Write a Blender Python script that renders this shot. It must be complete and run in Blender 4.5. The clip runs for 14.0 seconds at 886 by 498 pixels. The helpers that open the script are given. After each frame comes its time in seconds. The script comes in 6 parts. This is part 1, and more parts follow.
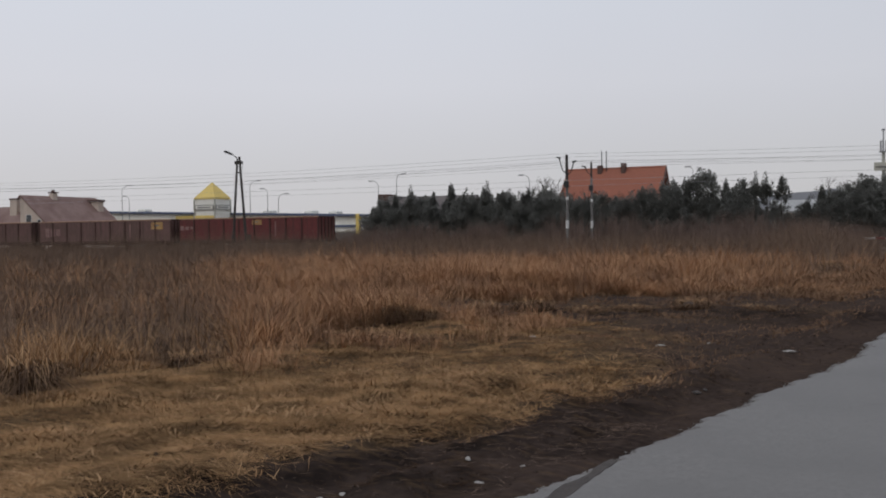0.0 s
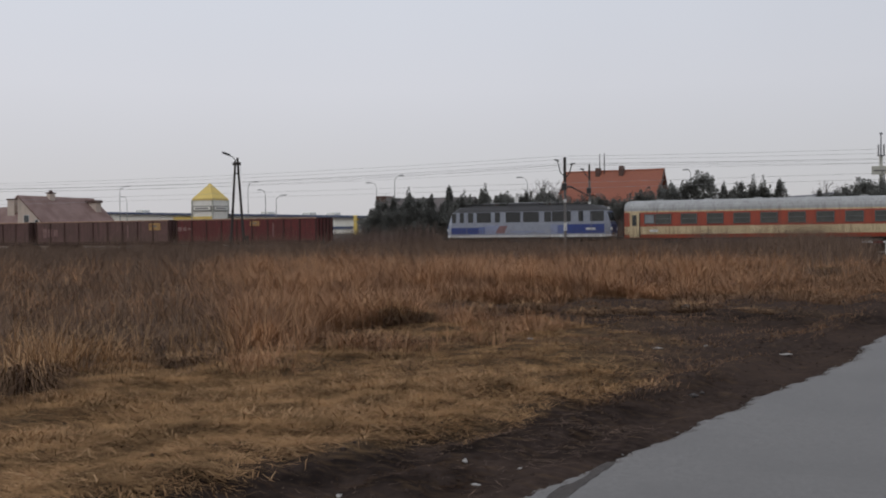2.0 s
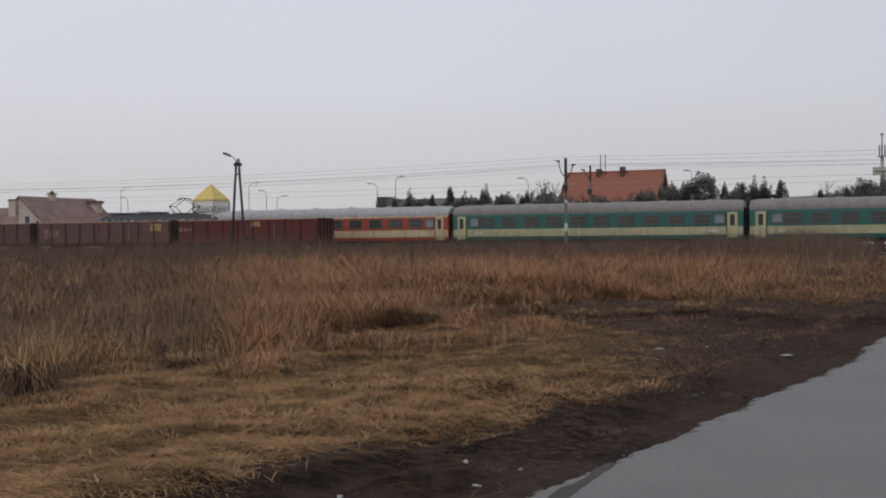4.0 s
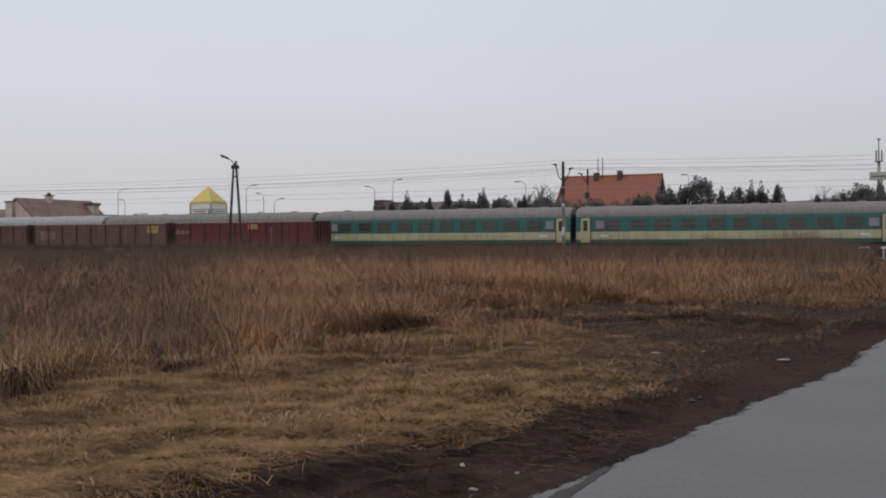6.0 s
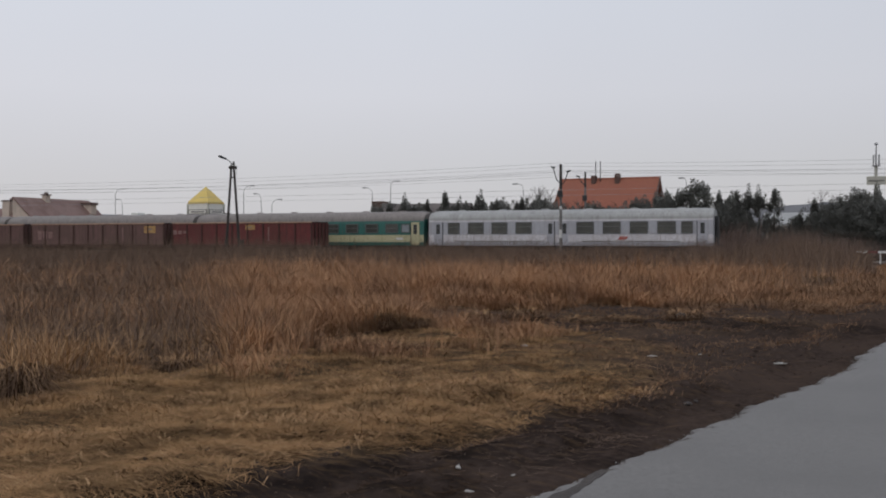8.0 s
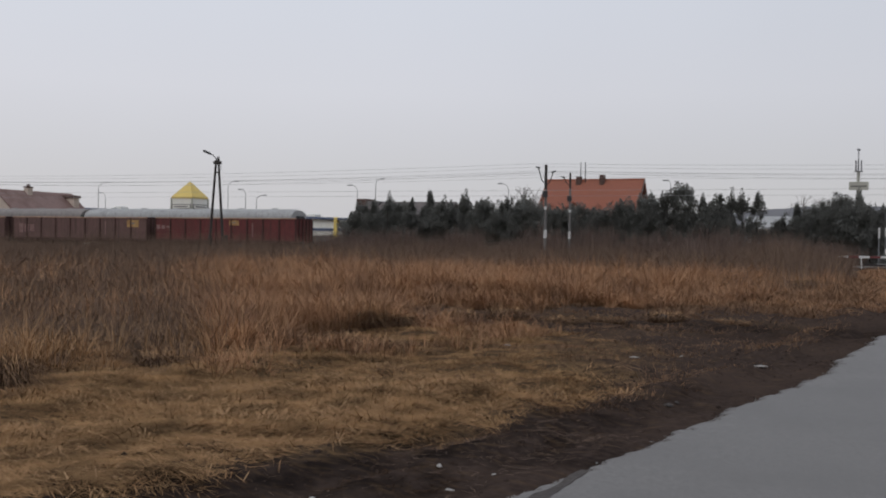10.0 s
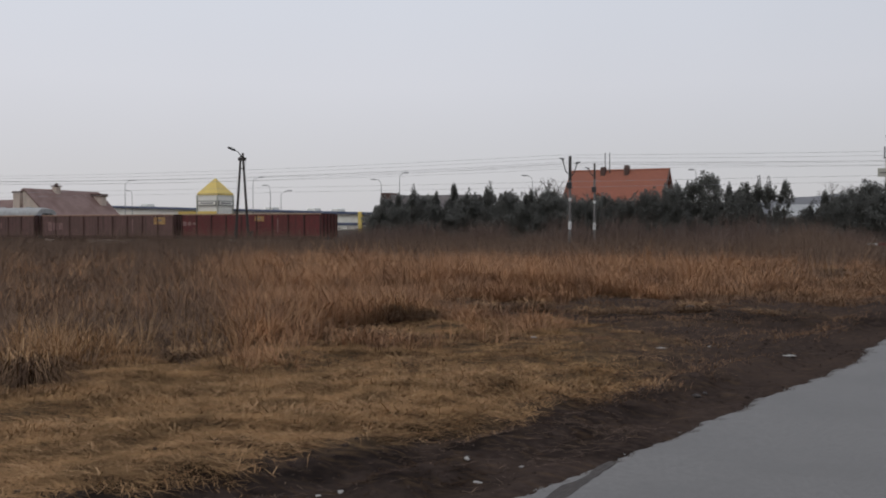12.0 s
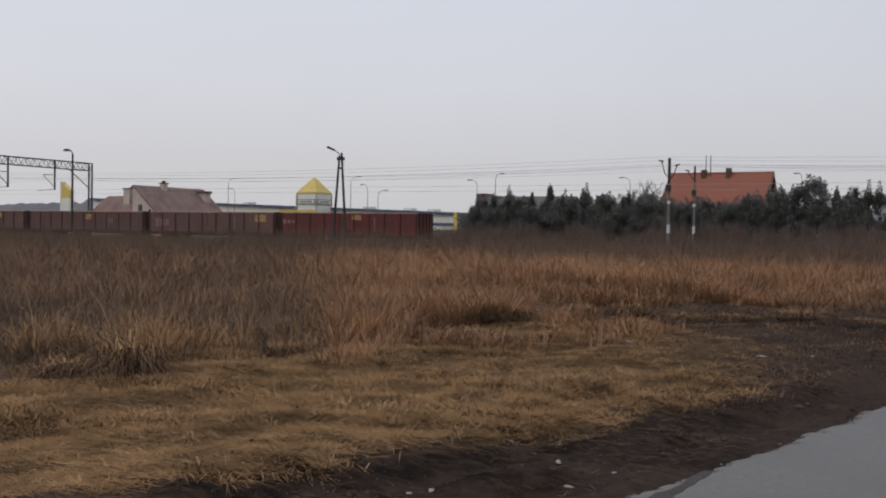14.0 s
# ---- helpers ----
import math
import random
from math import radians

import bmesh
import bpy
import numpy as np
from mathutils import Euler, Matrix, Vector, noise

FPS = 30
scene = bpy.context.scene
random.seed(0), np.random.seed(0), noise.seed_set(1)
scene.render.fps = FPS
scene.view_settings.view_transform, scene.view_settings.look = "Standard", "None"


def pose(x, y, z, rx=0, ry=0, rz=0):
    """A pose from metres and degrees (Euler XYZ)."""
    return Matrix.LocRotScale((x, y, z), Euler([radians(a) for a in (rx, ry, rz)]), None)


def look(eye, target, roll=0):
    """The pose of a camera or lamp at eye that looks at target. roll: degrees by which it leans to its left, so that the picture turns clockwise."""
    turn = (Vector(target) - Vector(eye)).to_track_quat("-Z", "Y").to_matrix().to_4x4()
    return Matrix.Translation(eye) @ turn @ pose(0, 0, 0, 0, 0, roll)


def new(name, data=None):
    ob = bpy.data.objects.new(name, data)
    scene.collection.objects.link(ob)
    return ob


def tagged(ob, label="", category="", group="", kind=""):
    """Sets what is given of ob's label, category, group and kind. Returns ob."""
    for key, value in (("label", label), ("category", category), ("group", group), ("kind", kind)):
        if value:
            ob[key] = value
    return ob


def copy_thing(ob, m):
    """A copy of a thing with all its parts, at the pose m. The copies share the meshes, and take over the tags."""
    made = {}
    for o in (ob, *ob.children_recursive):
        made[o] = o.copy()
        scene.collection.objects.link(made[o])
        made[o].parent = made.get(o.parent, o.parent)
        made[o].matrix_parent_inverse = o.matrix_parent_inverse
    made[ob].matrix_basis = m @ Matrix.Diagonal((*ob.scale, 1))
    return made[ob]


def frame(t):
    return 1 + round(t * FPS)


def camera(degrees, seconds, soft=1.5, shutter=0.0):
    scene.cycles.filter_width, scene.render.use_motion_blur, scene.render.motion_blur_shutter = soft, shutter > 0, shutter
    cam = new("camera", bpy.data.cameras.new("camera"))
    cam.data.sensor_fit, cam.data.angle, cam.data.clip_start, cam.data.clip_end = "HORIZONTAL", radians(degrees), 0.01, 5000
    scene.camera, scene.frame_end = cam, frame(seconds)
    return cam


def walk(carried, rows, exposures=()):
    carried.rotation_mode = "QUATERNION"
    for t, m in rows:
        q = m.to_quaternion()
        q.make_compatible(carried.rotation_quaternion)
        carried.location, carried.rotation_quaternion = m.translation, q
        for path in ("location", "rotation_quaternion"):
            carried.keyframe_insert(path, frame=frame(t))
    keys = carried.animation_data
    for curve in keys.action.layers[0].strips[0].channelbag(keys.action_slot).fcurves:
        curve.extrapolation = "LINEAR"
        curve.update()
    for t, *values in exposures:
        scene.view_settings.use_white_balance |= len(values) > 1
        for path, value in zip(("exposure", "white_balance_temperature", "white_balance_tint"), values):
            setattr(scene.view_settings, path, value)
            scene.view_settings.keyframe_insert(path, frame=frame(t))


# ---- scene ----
cam = camera(50.0, 14.0, soft=2.0)
EYE = 1.6
TURNS = [
    (0.0, 88.999, 0.803, 22.791), (0.5, 89.015, 0.715, 22.892), (1.0, 89.031, 0.618, 22.872),
    (1.5, 89.097, 0.603, 22.832), (2.0, 89.114, 0.58, 22.66), (2.5, 89.091, 0.573, 22.728),
    (3.0, 89.101, 0.601, 22.755), (5.5, 89.307, 0.414, 22.567), (6.0, 89.357, 0.352, 22.546),
    (6.5, 89.426, 0.329, 22.596), (7.0, 89.426, 0.315, 22.555), (9.5, 89.477, -0.794, 21.856),
    (10.0, 89.391, -0.85, 21.45), (10.5, 89.165, -0.792, 21.14), (11.0, 89.004, -0.717, 20.842),
    (11.5, 88.936, -0.737, 20.93), (12.0, 88.959, -0.059, 22.926), (12.5, 89.138, -0.084, 24.344),
    (13.0, 89.287, -0.229, 26.459), (13.5, 89.268, -0.431, 27.938), (14.0, 88.956, -0.959, 28.651),
]
walk(cam, [(t, pose(0, 0, EYE, rx, ry, rz)) for t, rx, ry, rz in TURNS], exposures=((0.0, 0.03), (3.0, 0.03), (5.5, 0.05), (14.0, 0.05)))

# ---- world and light: a closed grey sky ----
scene.view_settings.exposure = 0.0
world = bpy.data.worlds.new("overcast")
scene.world = world
world.use_nodes = True
wn, wl = world.node_tree.nodes, world.node_tree.links
wn.clear()
w_out = wn.new("ShaderNodeOutputWorld")
w_bg = wn.new("ShaderNodeBackground")
w_sky = wn.new("ShaderNodeTexSky")
w_sky.sky_type, w_sky.sun_disc = "NISHITA", False
w_sky.sun_elevation, w_sky.sun_rotation = radians(38), radians(200)
w_dim = wn.new("ShaderNodeVectorMath")
w_dim.operation = "SCALE"
w_dim.inputs["Scale"].default_value = 0.09
w_co = wn.new("ShaderNodeTexCoord")
w_sep = wn.new("ShaderNodeSeparateXYZ")
w_ramp = wn.new("ShaderNodeValToRGB")
for pos, col in ((0.0, (0.54, 0.53, 0.555)), (0.06, (0.565, 0.555, 0.58)), (0.15, (0.64, 0.64, 0.685)), (0.26, (0.645, 0.67, 0.735))):
    e = w_ramp.color_ramp.elements[0] if pos == 0 else w_ramp.color_ramp.elements.new(pos)
    e.position, e.color = pos, (*col, 1)
w_ramp.color_ramp.elements[-1].color = (0.62, 0.66, 0.75, 1)
w_noise = wn.new("ShaderNodeTexNoise")
w_noise.inputs["Scale"].default_value, w_noise.inputs["Detail"].default_value = 2.2, 3
w_var = wn.new("ShaderNodeMapRange")
w_var.inputs["To Min"].default_value, w_var.inputs["To Max"].default_value = 0.95, 1.05
w_mul = wn.new("ShaderNodeVectorMath")
w_mul.operation = "SCALE"
w_mix = wn.new("ShaderNodeMix")
w_mix.data_type = "RGBA"
w_mix.inputs["Factor"].default_value = 0.92
wl.new(w_sky.outputs[0], w_dim.inputs[0])
wl.new(w_co.outputs["Generated"], w_sep.inputs[0])
wl.new(w_sep.outputs["Z"], w_ramp.inputs[0])
wl.new(w_co.outputs["Generated"], w_noise.inputs["Vector"])
wl.new(w_noise.outputs[0], w_var.inputs[0])
wl.new(w_ramp.outputs[0], w_mul.inputs[0])
w_side = wn.new("ShaderNodeMapRange")
w_side.inputs["From Min"].default_value, w_side.inputs["From Max"].default_value = -0.8, 0.2
w_side.inputs["To Min"].default_value, w_side.inputs["To Max"].default_value = 1.04, 0.91
w_both = wn.new("ShaderNodeMath")
w_both.operation = "MULTIPLY"
wl.new(w_sep.outputs["X"], w_side.inputs[0])
wl.new(w_var.outputs[0], w_both.inputs[0])
wl.new(w_side.outputs[0], w_both.inputs[1])
wl.new(w_both.outputs[0], w_mul.inputs["Scale"])
wl.new(w_dim.outputs[0], w_mix.inputs["A"])
wl.new(w_mul.outputs[0], w_mix.inputs["B"])
wl.new(w_mix.outputs["Result"], w_bg.inputs["Color"])
w_bg.inputs["Strength"].default_value = 1.03
wl.new(w_bg.outputs[0], w_out.inputs[0])

sun_data = bpy.data.lights.new("sun", "SUN")
sun_data.energy, sun_data.angle, sun_data.color = 0.5, radians(40), (1.0, 0.97, 0.93)
sun = new("sun", sun_data)
sun.matrix_basis = look((-20, -50, 55), (0, 0, 0))


# ---- materials ----
def mat(name, a, b=None, scale=3.0, rough=0.7, metal=0.0, bump=0.0, bump_scale=40.0, island=None, stain=None, stain_scale=0.6,
        streak=None, spec=0.5, per_object=0.0, mixed=0.6):
    """A surface with two colours mixed by grain, an optional larger stain, streaks running down, and fine relief."""
    m = bpy.data.materials.new(name)
    m.use_nodes = True
    n, l = m.node_tree.nodes, m.node_tree.links
    p = n["Principled BSDF"]
    p.inputs["Roughness"].default_value, p.inputs["Metallic"].default_value = rough, metal
    p.inputs["Specular IOR Level"].default_value = spec
    b = b or tuple(c * 0.8 for c in a)
    co = n.new("ShaderNodeTexCoord")
    tex = n.new("ShaderNodeTexNoise")
    tex.inputs["Scale"].default_value, tex.inputs["Detail"].default_value = scale, 6
    l.new(co.outputs["Object"], tex.inputs["Vector"])
    mix = n.new("ShaderNodeMix")
    mix.data_type = "RGBA"
    mix.inputs["A"].default_value, mix.inputs["B"].default_value = (*a, 1), (*b, 1)
    rng = n.new("ShaderNodeMapRange")
    rng.inputs["From Min"].default_value, rng.inputs["From Max"].default_value = 0.3, 0.7
    l.new(tex.outputs[0], rng.inputs[0])
    l.new(rng.outputs[0], mix.inputs["Factor"])
    col = mix.outputs["Result"]
    if island:
        geo = n.new("ShaderNodeNewGeometry")
        ramp = n.new("ShaderNodeValToRGB")
        els = ramp.color_ramp.elements
        for i, c in enumerate(island):
            e = els[0] if i == 0 else (els[len(els) - 1] if i == len(island) - 1 else els.new(i / (len(island) - 1)))
            e.position, e.color = i / (len(island) - 1), (*c, 1)
        l.new(geo.outputs["Random Per Island"], ramp.inputs[0])
        m2 = n.new("ShaderNodeMix")
        m2.data_type = "RGBA"
        m2.inputs["Factor"].default_value = mixed
        l.new(col, m2.inputs["A"])
        l.new(ramp.outputs[0], m2.inputs["B"])
        col = m2.outputs["Result"]
    if stain:
        t2 = n.new("ShaderNodeTexNoise")
        t2.inputs["Scale"].default_value, t2.inputs["Detail"].default_value = stain_scale, 4
        l.new(co.outputs["Object"], t2.inputs["Vector"])
        r2 = n.new("ShaderNodeMapRange")
        r2.inputs["From Min"].default_value, r2.inputs["From Max"].default_value, r2.inputs["To Max"].default_value = 0.42, 0.66, 0.85
        l.new(t2.outputs[0], r2.inputs[0])
        m3 = n.new("ShaderNodeMix")
        m3.data_type = "RGBA"
        m3.inputs["B"].default_value = (*stain, 1)
        l.new(r2.outputs[0], m3.inputs["Factor"])
        l.new(col, m3.inputs["A"])
        col = m3.outputs["Result"]
    if streak:
        mp = n.new("ShaderNodeMapping")
        mp.inputs["Scale"].default_value = (3.0, 3.0, 0.25)
        l.new(co.outputs["Object"], mp.inputs[0])
        t3 = n.new("ShaderNodeTexNoise")
        t3.inputs["Scale"].default_value, t3.inputs["Detail"].default_value = 2.0, 5
        l.new(mp.outputs[0], t3.inputs["Vector"])
        r3 = n.new("ShaderNodeMapRange")
        r3.inputs["From Min"].default_value, r3.inputs["From Max"].default_value, r3.inputs["To Max"].default_value = 0.48, 0.72, 0.7
        l.new(t3.outputs[0], r3.inputs[0])
        m4 = n.new("ShaderNodeMix")
        m4.data_type = "RGBA"
        m4.inputs["B"].default_value = (*streak, 1)
        l.new(r3.outputs[0], m4.inputs["Factor"])
        l.new(col, m4.inputs["A"])
        col = m4.outputs["Result"]
    if per_object:
        info = n.new("ShaderNodeObjectInfo")
        r4 = n.new("ShaderNodeMapRange")
        r4.inputs["To Min"].default_value, r4.inputs["To Max"].default_value = 1 - per_object, 1 + per_object
        l.new(info.outputs["Random"], r4.inputs[0])
        hs = n.new("ShaderNodeHueSaturation")
        l.new(r4.outputs[0], hs.inputs["Value"])
        l.new(col, hs.inputs["Color"])
        col = hs.outputs["Color"]
    l.new(col, p.inputs["Base Color"])
    if bump:
        t4 = n.new("ShaderNodeTexNoise")
        t4.inputs["Scale"].default_value, t4.inputs["Detail"].default_value = bump_scale, 5
        l.new(co.outputs["Object"], t4.inputs["Vector"])
        bm = n.new("ShaderNodeBump")
        bm.inputs["Strength"].default_value, bm.inputs["Distance"].default_value = bump, 0.02
        l.new(t4.outputs[0], bm.inputs["Height"])
        l.new(bm.outputs[0], p.inputs["Normal"])
    return m


def let_through(m, share):
    """Lets a share of the light pass through thin leaves or needles."""
    n, l = m.node_tree.nodes, m.node_tree.links
    p, out = n["Principled BSDF"], n["Material Output"]
    tr, mix = n.new("ShaderNodeBsdfTranslucent"), n.new("ShaderNodeMixShader")
    mix.inputs[0].default_value = share
    l.new(p.inputs["Base Color"].links[0].from_socket, tr.inputs["Color"])
    l.new(p.outputs[0], mix.inputs[1])
    l.new(tr.outputs[0], mix.inputs[2])
    l.new(mix.outputs[0], out.inputs["Surface"])


def glow(name, col, strength):
    m = bpy.data.materials.new(name)
    m.use_nodes = True
    p = m.node_tree.nodes["Principled BSDF"]
    p.inputs["Base Color"].default_value = (*col, 1)
    p.inputs["Emission Color"].default_value, p.inputs["Emission Strength"].default_value = (*col, 1), strength
    return m


M_SOIL = mat("field_soil", (0.03, 0.0222, 0.0195), (0.067, 0.0487, 0.0405), 15, 0.95, bump=1.0, bump_scale=14, stain=(0.063, 0.045, 0.037), stain_scale=0.6, spec=0.0)


def thatch_over(m):
    """Adds wet mud and dead grass litter to the soil where the sheet carries the 'damp' and 'thatch' values."""
    n, l = m.node_tree.nodes, m.node_tree.links
    p = n["Principled BSDF"]
    old = p.inputs["Base Color"].links[0].from_socket
    at = n.new("ShaderNodeAttribute")
    at.attribute_name = "thatch"
    co = n.new("ShaderNodeTexCoord")
    tex = n.new("ShaderNodeTexNoise")
    tex.inputs["Scale"].default_value, tex.inputs["Detail"].default_value = 9, 8
    mp = n.new("ShaderNodeMapping")
    mp.inputs["Scale"].default_value = (0.45, 1.6, 1.0)
    l.new(co.outputs["Object"], mp.inputs[0])
    l.new(mp.outputs[0], tex.inputs["Vector"])
    col = n.new("ShaderNodeValToRGB")
    els = col.color_ramp.elements
    els[0].position, els[0].color = 0.3, (0.06, 0.041, 0.028, 1)
    els[1].position, els[1].color = 0.72, (0.16, 0.1, 0.052, 1)
    e = els.new(0.5)
    e.color = (0.09, 0.06, 0.036, 1)
    l.new(tex.outputs[0], col.inputs[0])
    add = n.new("ShaderNodeMath")
    add.operation = "MULTIPLY_ADD"
    add.inputs[1].default_value, add.inputs[2].default_value = 1.2, -0.6
    l.new(tex.outputs[0], add.inputs[0])
    tot = n.new("ShaderNodeMath")
    tot.use_clamp = True
    l.new(at.outputs["Fac"], tot.inputs[0])
    l.new(add.outputs[0], tot.inputs[1])
    wet = n.new("ShaderNodeAttribute")
    wet.attribute_name = "damp"
    wet_tex = n.new("ShaderNodeTexNoise")
    wet_tex.inputs["Scale"].default_value, wet_tex.inputs["Detail"].default_value = 2.6, 6
    l.new(co.outputs["Object"], wet_tex.inputs["Vector"])
    wet_rng = n.new("ShaderNodeMapRange")
    wet_rng.inputs["From Min"].default_value, wet_rng.inputs["From Max"].default_value = 0.3, 0.62
    l.new(wet_tex.outputs[0], wet_rng.inputs[0])
    wet_fac = n.new("ShaderNodeMath")
    wet_fac.operation = "MULTIPLY"
    l.new(wet.outputs["Fac"], wet_fac.inputs[0])
    l.new(wet_rng.outputs[0], wet_fac.inputs[1])
    mud = n.new("ShaderNodeMix")
    mud.data_type = "RGBA"
    mud.inputs["B"].default_value = (0.0175, 0.0135, 0.012, 1)
    l.new(wet_fac.outputs[0], mud.inputs["Factor"])
    l.new(old, mud.inputs["A"])
    mix = n.new("ShaderNodeMix")
    mix.data_type = "RGBA"
    l.new(tot.outputs[0], mix.inputs["Factor"])
    l.new(mud.outputs["Result"], mix.inputs["A"])
    l.new(col.outputs[0], mix.inputs["B"])
    l.new(mix.outputs["Result"], p.inputs["Base Color"])
    return m


M_FIELD = thatch_over(M_SOIL.copy())
M_ASPHALT = mat("wet_asphalt", (0.117, 0.109, 0.102), (0.16, 0.15, 0.14), 26, 0.58, bump=0.25, bump_scale=120, stain=(0.118, 0.11, 0.103), stain_scale=0.7)
M_ASPHALT_OLD = mat("broken_asphalt", (0.23, 0.215, 0.2), (0.12, 0.11, 0.1), 9, 0.7, bump=0.7, bump_scale=70)
M_MUD = mat("mud_film", (0.03, 0.022, 0.018), (0.05, 0.038, 0.03), 9, 0.75, bump=0.6, bump_scale=40)
M_STRAW = mat("mown_straw", (0.52, 0.312, 0.153), (0.105, 0.063, 0.035), 2.6, 0.85, spec=0.0, mixed=0.42,
              island=[(0.0858, 0.0487, 0.0308), (0.239, 0.128, 0.0618), (0.372, 0.211, 0.098), (0.572, 0.355, 0.178), (0.162, 0.102, 0.0487)], stain=(0.15, 0.094, 0.05), stain_scale=1.3)
M_PALESTRAW = mat("pale_loose_straw", (0.43, 0.262, 0.138), (0.26, 0.15, 0.078), 1.4, 0.85, spec=0.0,
                  island=[(0.264, 0.149, 0.0768), (0.451, 0.264, 0.134), (0.607, 0.403, 0.23)])
M_VERGE = mat("brown_verge_grass", (0.24, 0.141, 0.0885), (0.127, 0.081, 0.0569), 1.2, 0.9, spec=0.0,
              island=[(0.0885, 0.0569, 0.043), (0.202, 0.122, 0.0759), (0.354, 0.209, 0.114), (0.139, 0.0885, 0.0569)])
M_GRASS = mat("tall_dry_grass", (0.56, 0.3, 0.16), (0.19, 0.11, 0.072), 2.0, 0.9, spec=0.0, mixed=0.5,
              island=[(0.162, 0.096, 0.0648), (0.374, 0.2, 0.105), (0.524, 0.285, 0.15), (0.748, 0.473, 0.261), (0.274, 0.15, 0.0846)], stain=(0.155, 0.096, 0.0698), stain_scale=0.75)
M_WEED = mat("dead_weeds", (0.262, 0.175, 0.124), (0.138, 0.097, 0.075), 1.6, 0.9, spec=0.0, mixed=0.5,
             island=[(0.1, 0.072, 0.057), (0.2, 0.135, 0.096), (0.3, 0.195, 0.122), (0.155, 0.11, 0.087)], stain=(0.108, 0.078, 0.063), stain_scale=0.6)
M_THICKET = mat("dark_dead_stalks", (0.18, 0.126, 0.0972), (0.126, 0.09, 0.072), 0.4, 0.9, spec=0.0,
                island=[(0.0943, 0.0702, 0.0576), (0.171, 0.12, 0.09), (0.243, 0.162, 0.108), (0.135, 0.0994, 0.0806)])
M_DARKWEED = mat("matted_dark_stalks", (0.12, 0.075, 0.05), (0.068, 0.044, 0.033), 4, 0.9, spec=0.0,
                 island=[(0.055, 0.036, 0.027), (0.13, 0.08, 0.05), (0.36, 0.23, 0.135), (0.085, 0.054, 0.038)])
M_MAT = mat("dark_mat", (0.035, 0.022, 0.016), (0.075, 0.045, 0.028), 14, 0.95, bump=1.0, bump_scale=30, spec=0.0)
M_NEEDLE = mat("conifer_needles", (0.196, 0.194, 0.176), (0.21, 0.205, 0.182), 1.2, 0.95, spec=0.0,
               island=[(0.182, 0.183, 0.17), (0.2, 0.199, 0.18), (0.215, 0.208, 0.185)], per_object=0.1)
M_SHRUB = mat("leafless_shrub_twigs", (0.185, 0.135, 0.115), (0.14, 0.105, 0.094), 0.8, 0.9, spec=0.0,
              island=[(0.12, 0.09, 0.08), (0.175, 0.127, 0.107), (0.22, 0.157, 0.125)])
M_TWIG = mat("bare_twigs", (0.09, 0.07, 0.06), (0.06, 0.045, 0.04), 2, 0.9, spec=0.1)
M_BARK = mat("bark", (0.07, 0.05, 0.038), (0.04, 0.03, 0.024), 8, 0.9, bump=0.8, bump_scale=20)
M_POLE = mat("tarred_pole_wood", (0.05, 0.042, 0.037), (0.035, 0.03, 0.027), 6, 0.85, bump=0.5, bump_scale=30)
M_CONCRETE = mat("weathered_concrete", (0.2, 0.19, 0.18), (0.13, 0.12, 0.115), 5, 0.9, bump=0.4, streak=(0.1, 0.09, 0.085))
M_WHITE = mat("white_paint", (0.75, 0.75, 0.74), (0.6, 0.59, 0.57), 6, 0.6, stain=(0.45, 0.43, 0.4), stain_scale=2)
M_STEEL = mat("galvanised_steel", (0.3, 0.3, 0.31), (0.22, 0.22, 0.22), 8, 0.5, 0.6)
M_DARKSTEEL = mat("dark_steel", (0.05, 0.05, 0.052), (0.035, 0.033, 0.032), 6, 0.6, 0.4)
M_WIRE = mat("wire", (0.4, 0.4, 0.405), (0.34, 0.34, 0.34), 1, 0.5, 0.5)
M_RAIL = mat("rail_steel", (0.12, 0.075, 0.05), (0.08, 0.05, 0.035), 6, 0.6, 0.5)
M_BALLAST = mat("ballast_stones", (0.16, 0.14, 0.125), (0.08, 0.07, 0.062), 14, 0.95, bump=1.0, bump_scale=25)
M_GLASS = mat("dark_train_glass", (0.02, 0.023, 0.026), (0.03, 0.034, 0.037), 2, 0.12, spec=0.6)
# pane colour lifted to grey-green to carry the reflections in the glass
M_COACHGLASS = mat("reflection_grey_coach_glass", (0.05, 0.053, 0.048), (0.085, 0.085, 0.074), 1.2, 0.15, spec=0.6)
M_FROST = mat("frosted_glass", (0.27, 0.29, 0.3), (0.2, 0.22, 0.235), 4, 0.35)
M_FRAME = mat("window_frame_grey", (0.13, 0.135, 0.13), (0.1, 0.1, 0.1), 5, 0.5, 0.3)
M_RUBBER = mat("gangway_rubber", (0.02, 0.02, 0.021), (0.03, 0.03, 0.03), 6, 0.8)
M_CREAM = mat("cream_coach_paint", (0.62, 0.5, 0.3), (0.53, 0.42, 0.25), 3, 0.45, streak=(0.24, 0.14, 0.08), stain=(0.43, 0.33, 0.19))
M_RED = mat("orange_red_coach_paint", (0.36, 0.06, 0.026), (0.3, 0.05, 0.024), 3, 0.45, streak=(0.2, 0.05, 0.03))
M_GREEN = mat("sea_green_coach_paint", (0.018, 0.13, 0.105), (0.024, 0.11, 0.092), 3, 0.45, streak=(0.03, 0.085, 0.075))
M_LIME = mat("pale_lime_coach_paint", (0.52, 0.48, 0.3), (0.45, 0.41, 0.26), 3, 0.45, streak=(0.25, 0.23, 0.13), stain=(0.38, 0.37, 0.2))
M_COACHGREY = mat("light_grey_coach_paint", (0.4, 0.4, 0.43), (0.35, 0.35, 0.38), 3, 0.45, streak=(0.28, 0.27, 0.28))
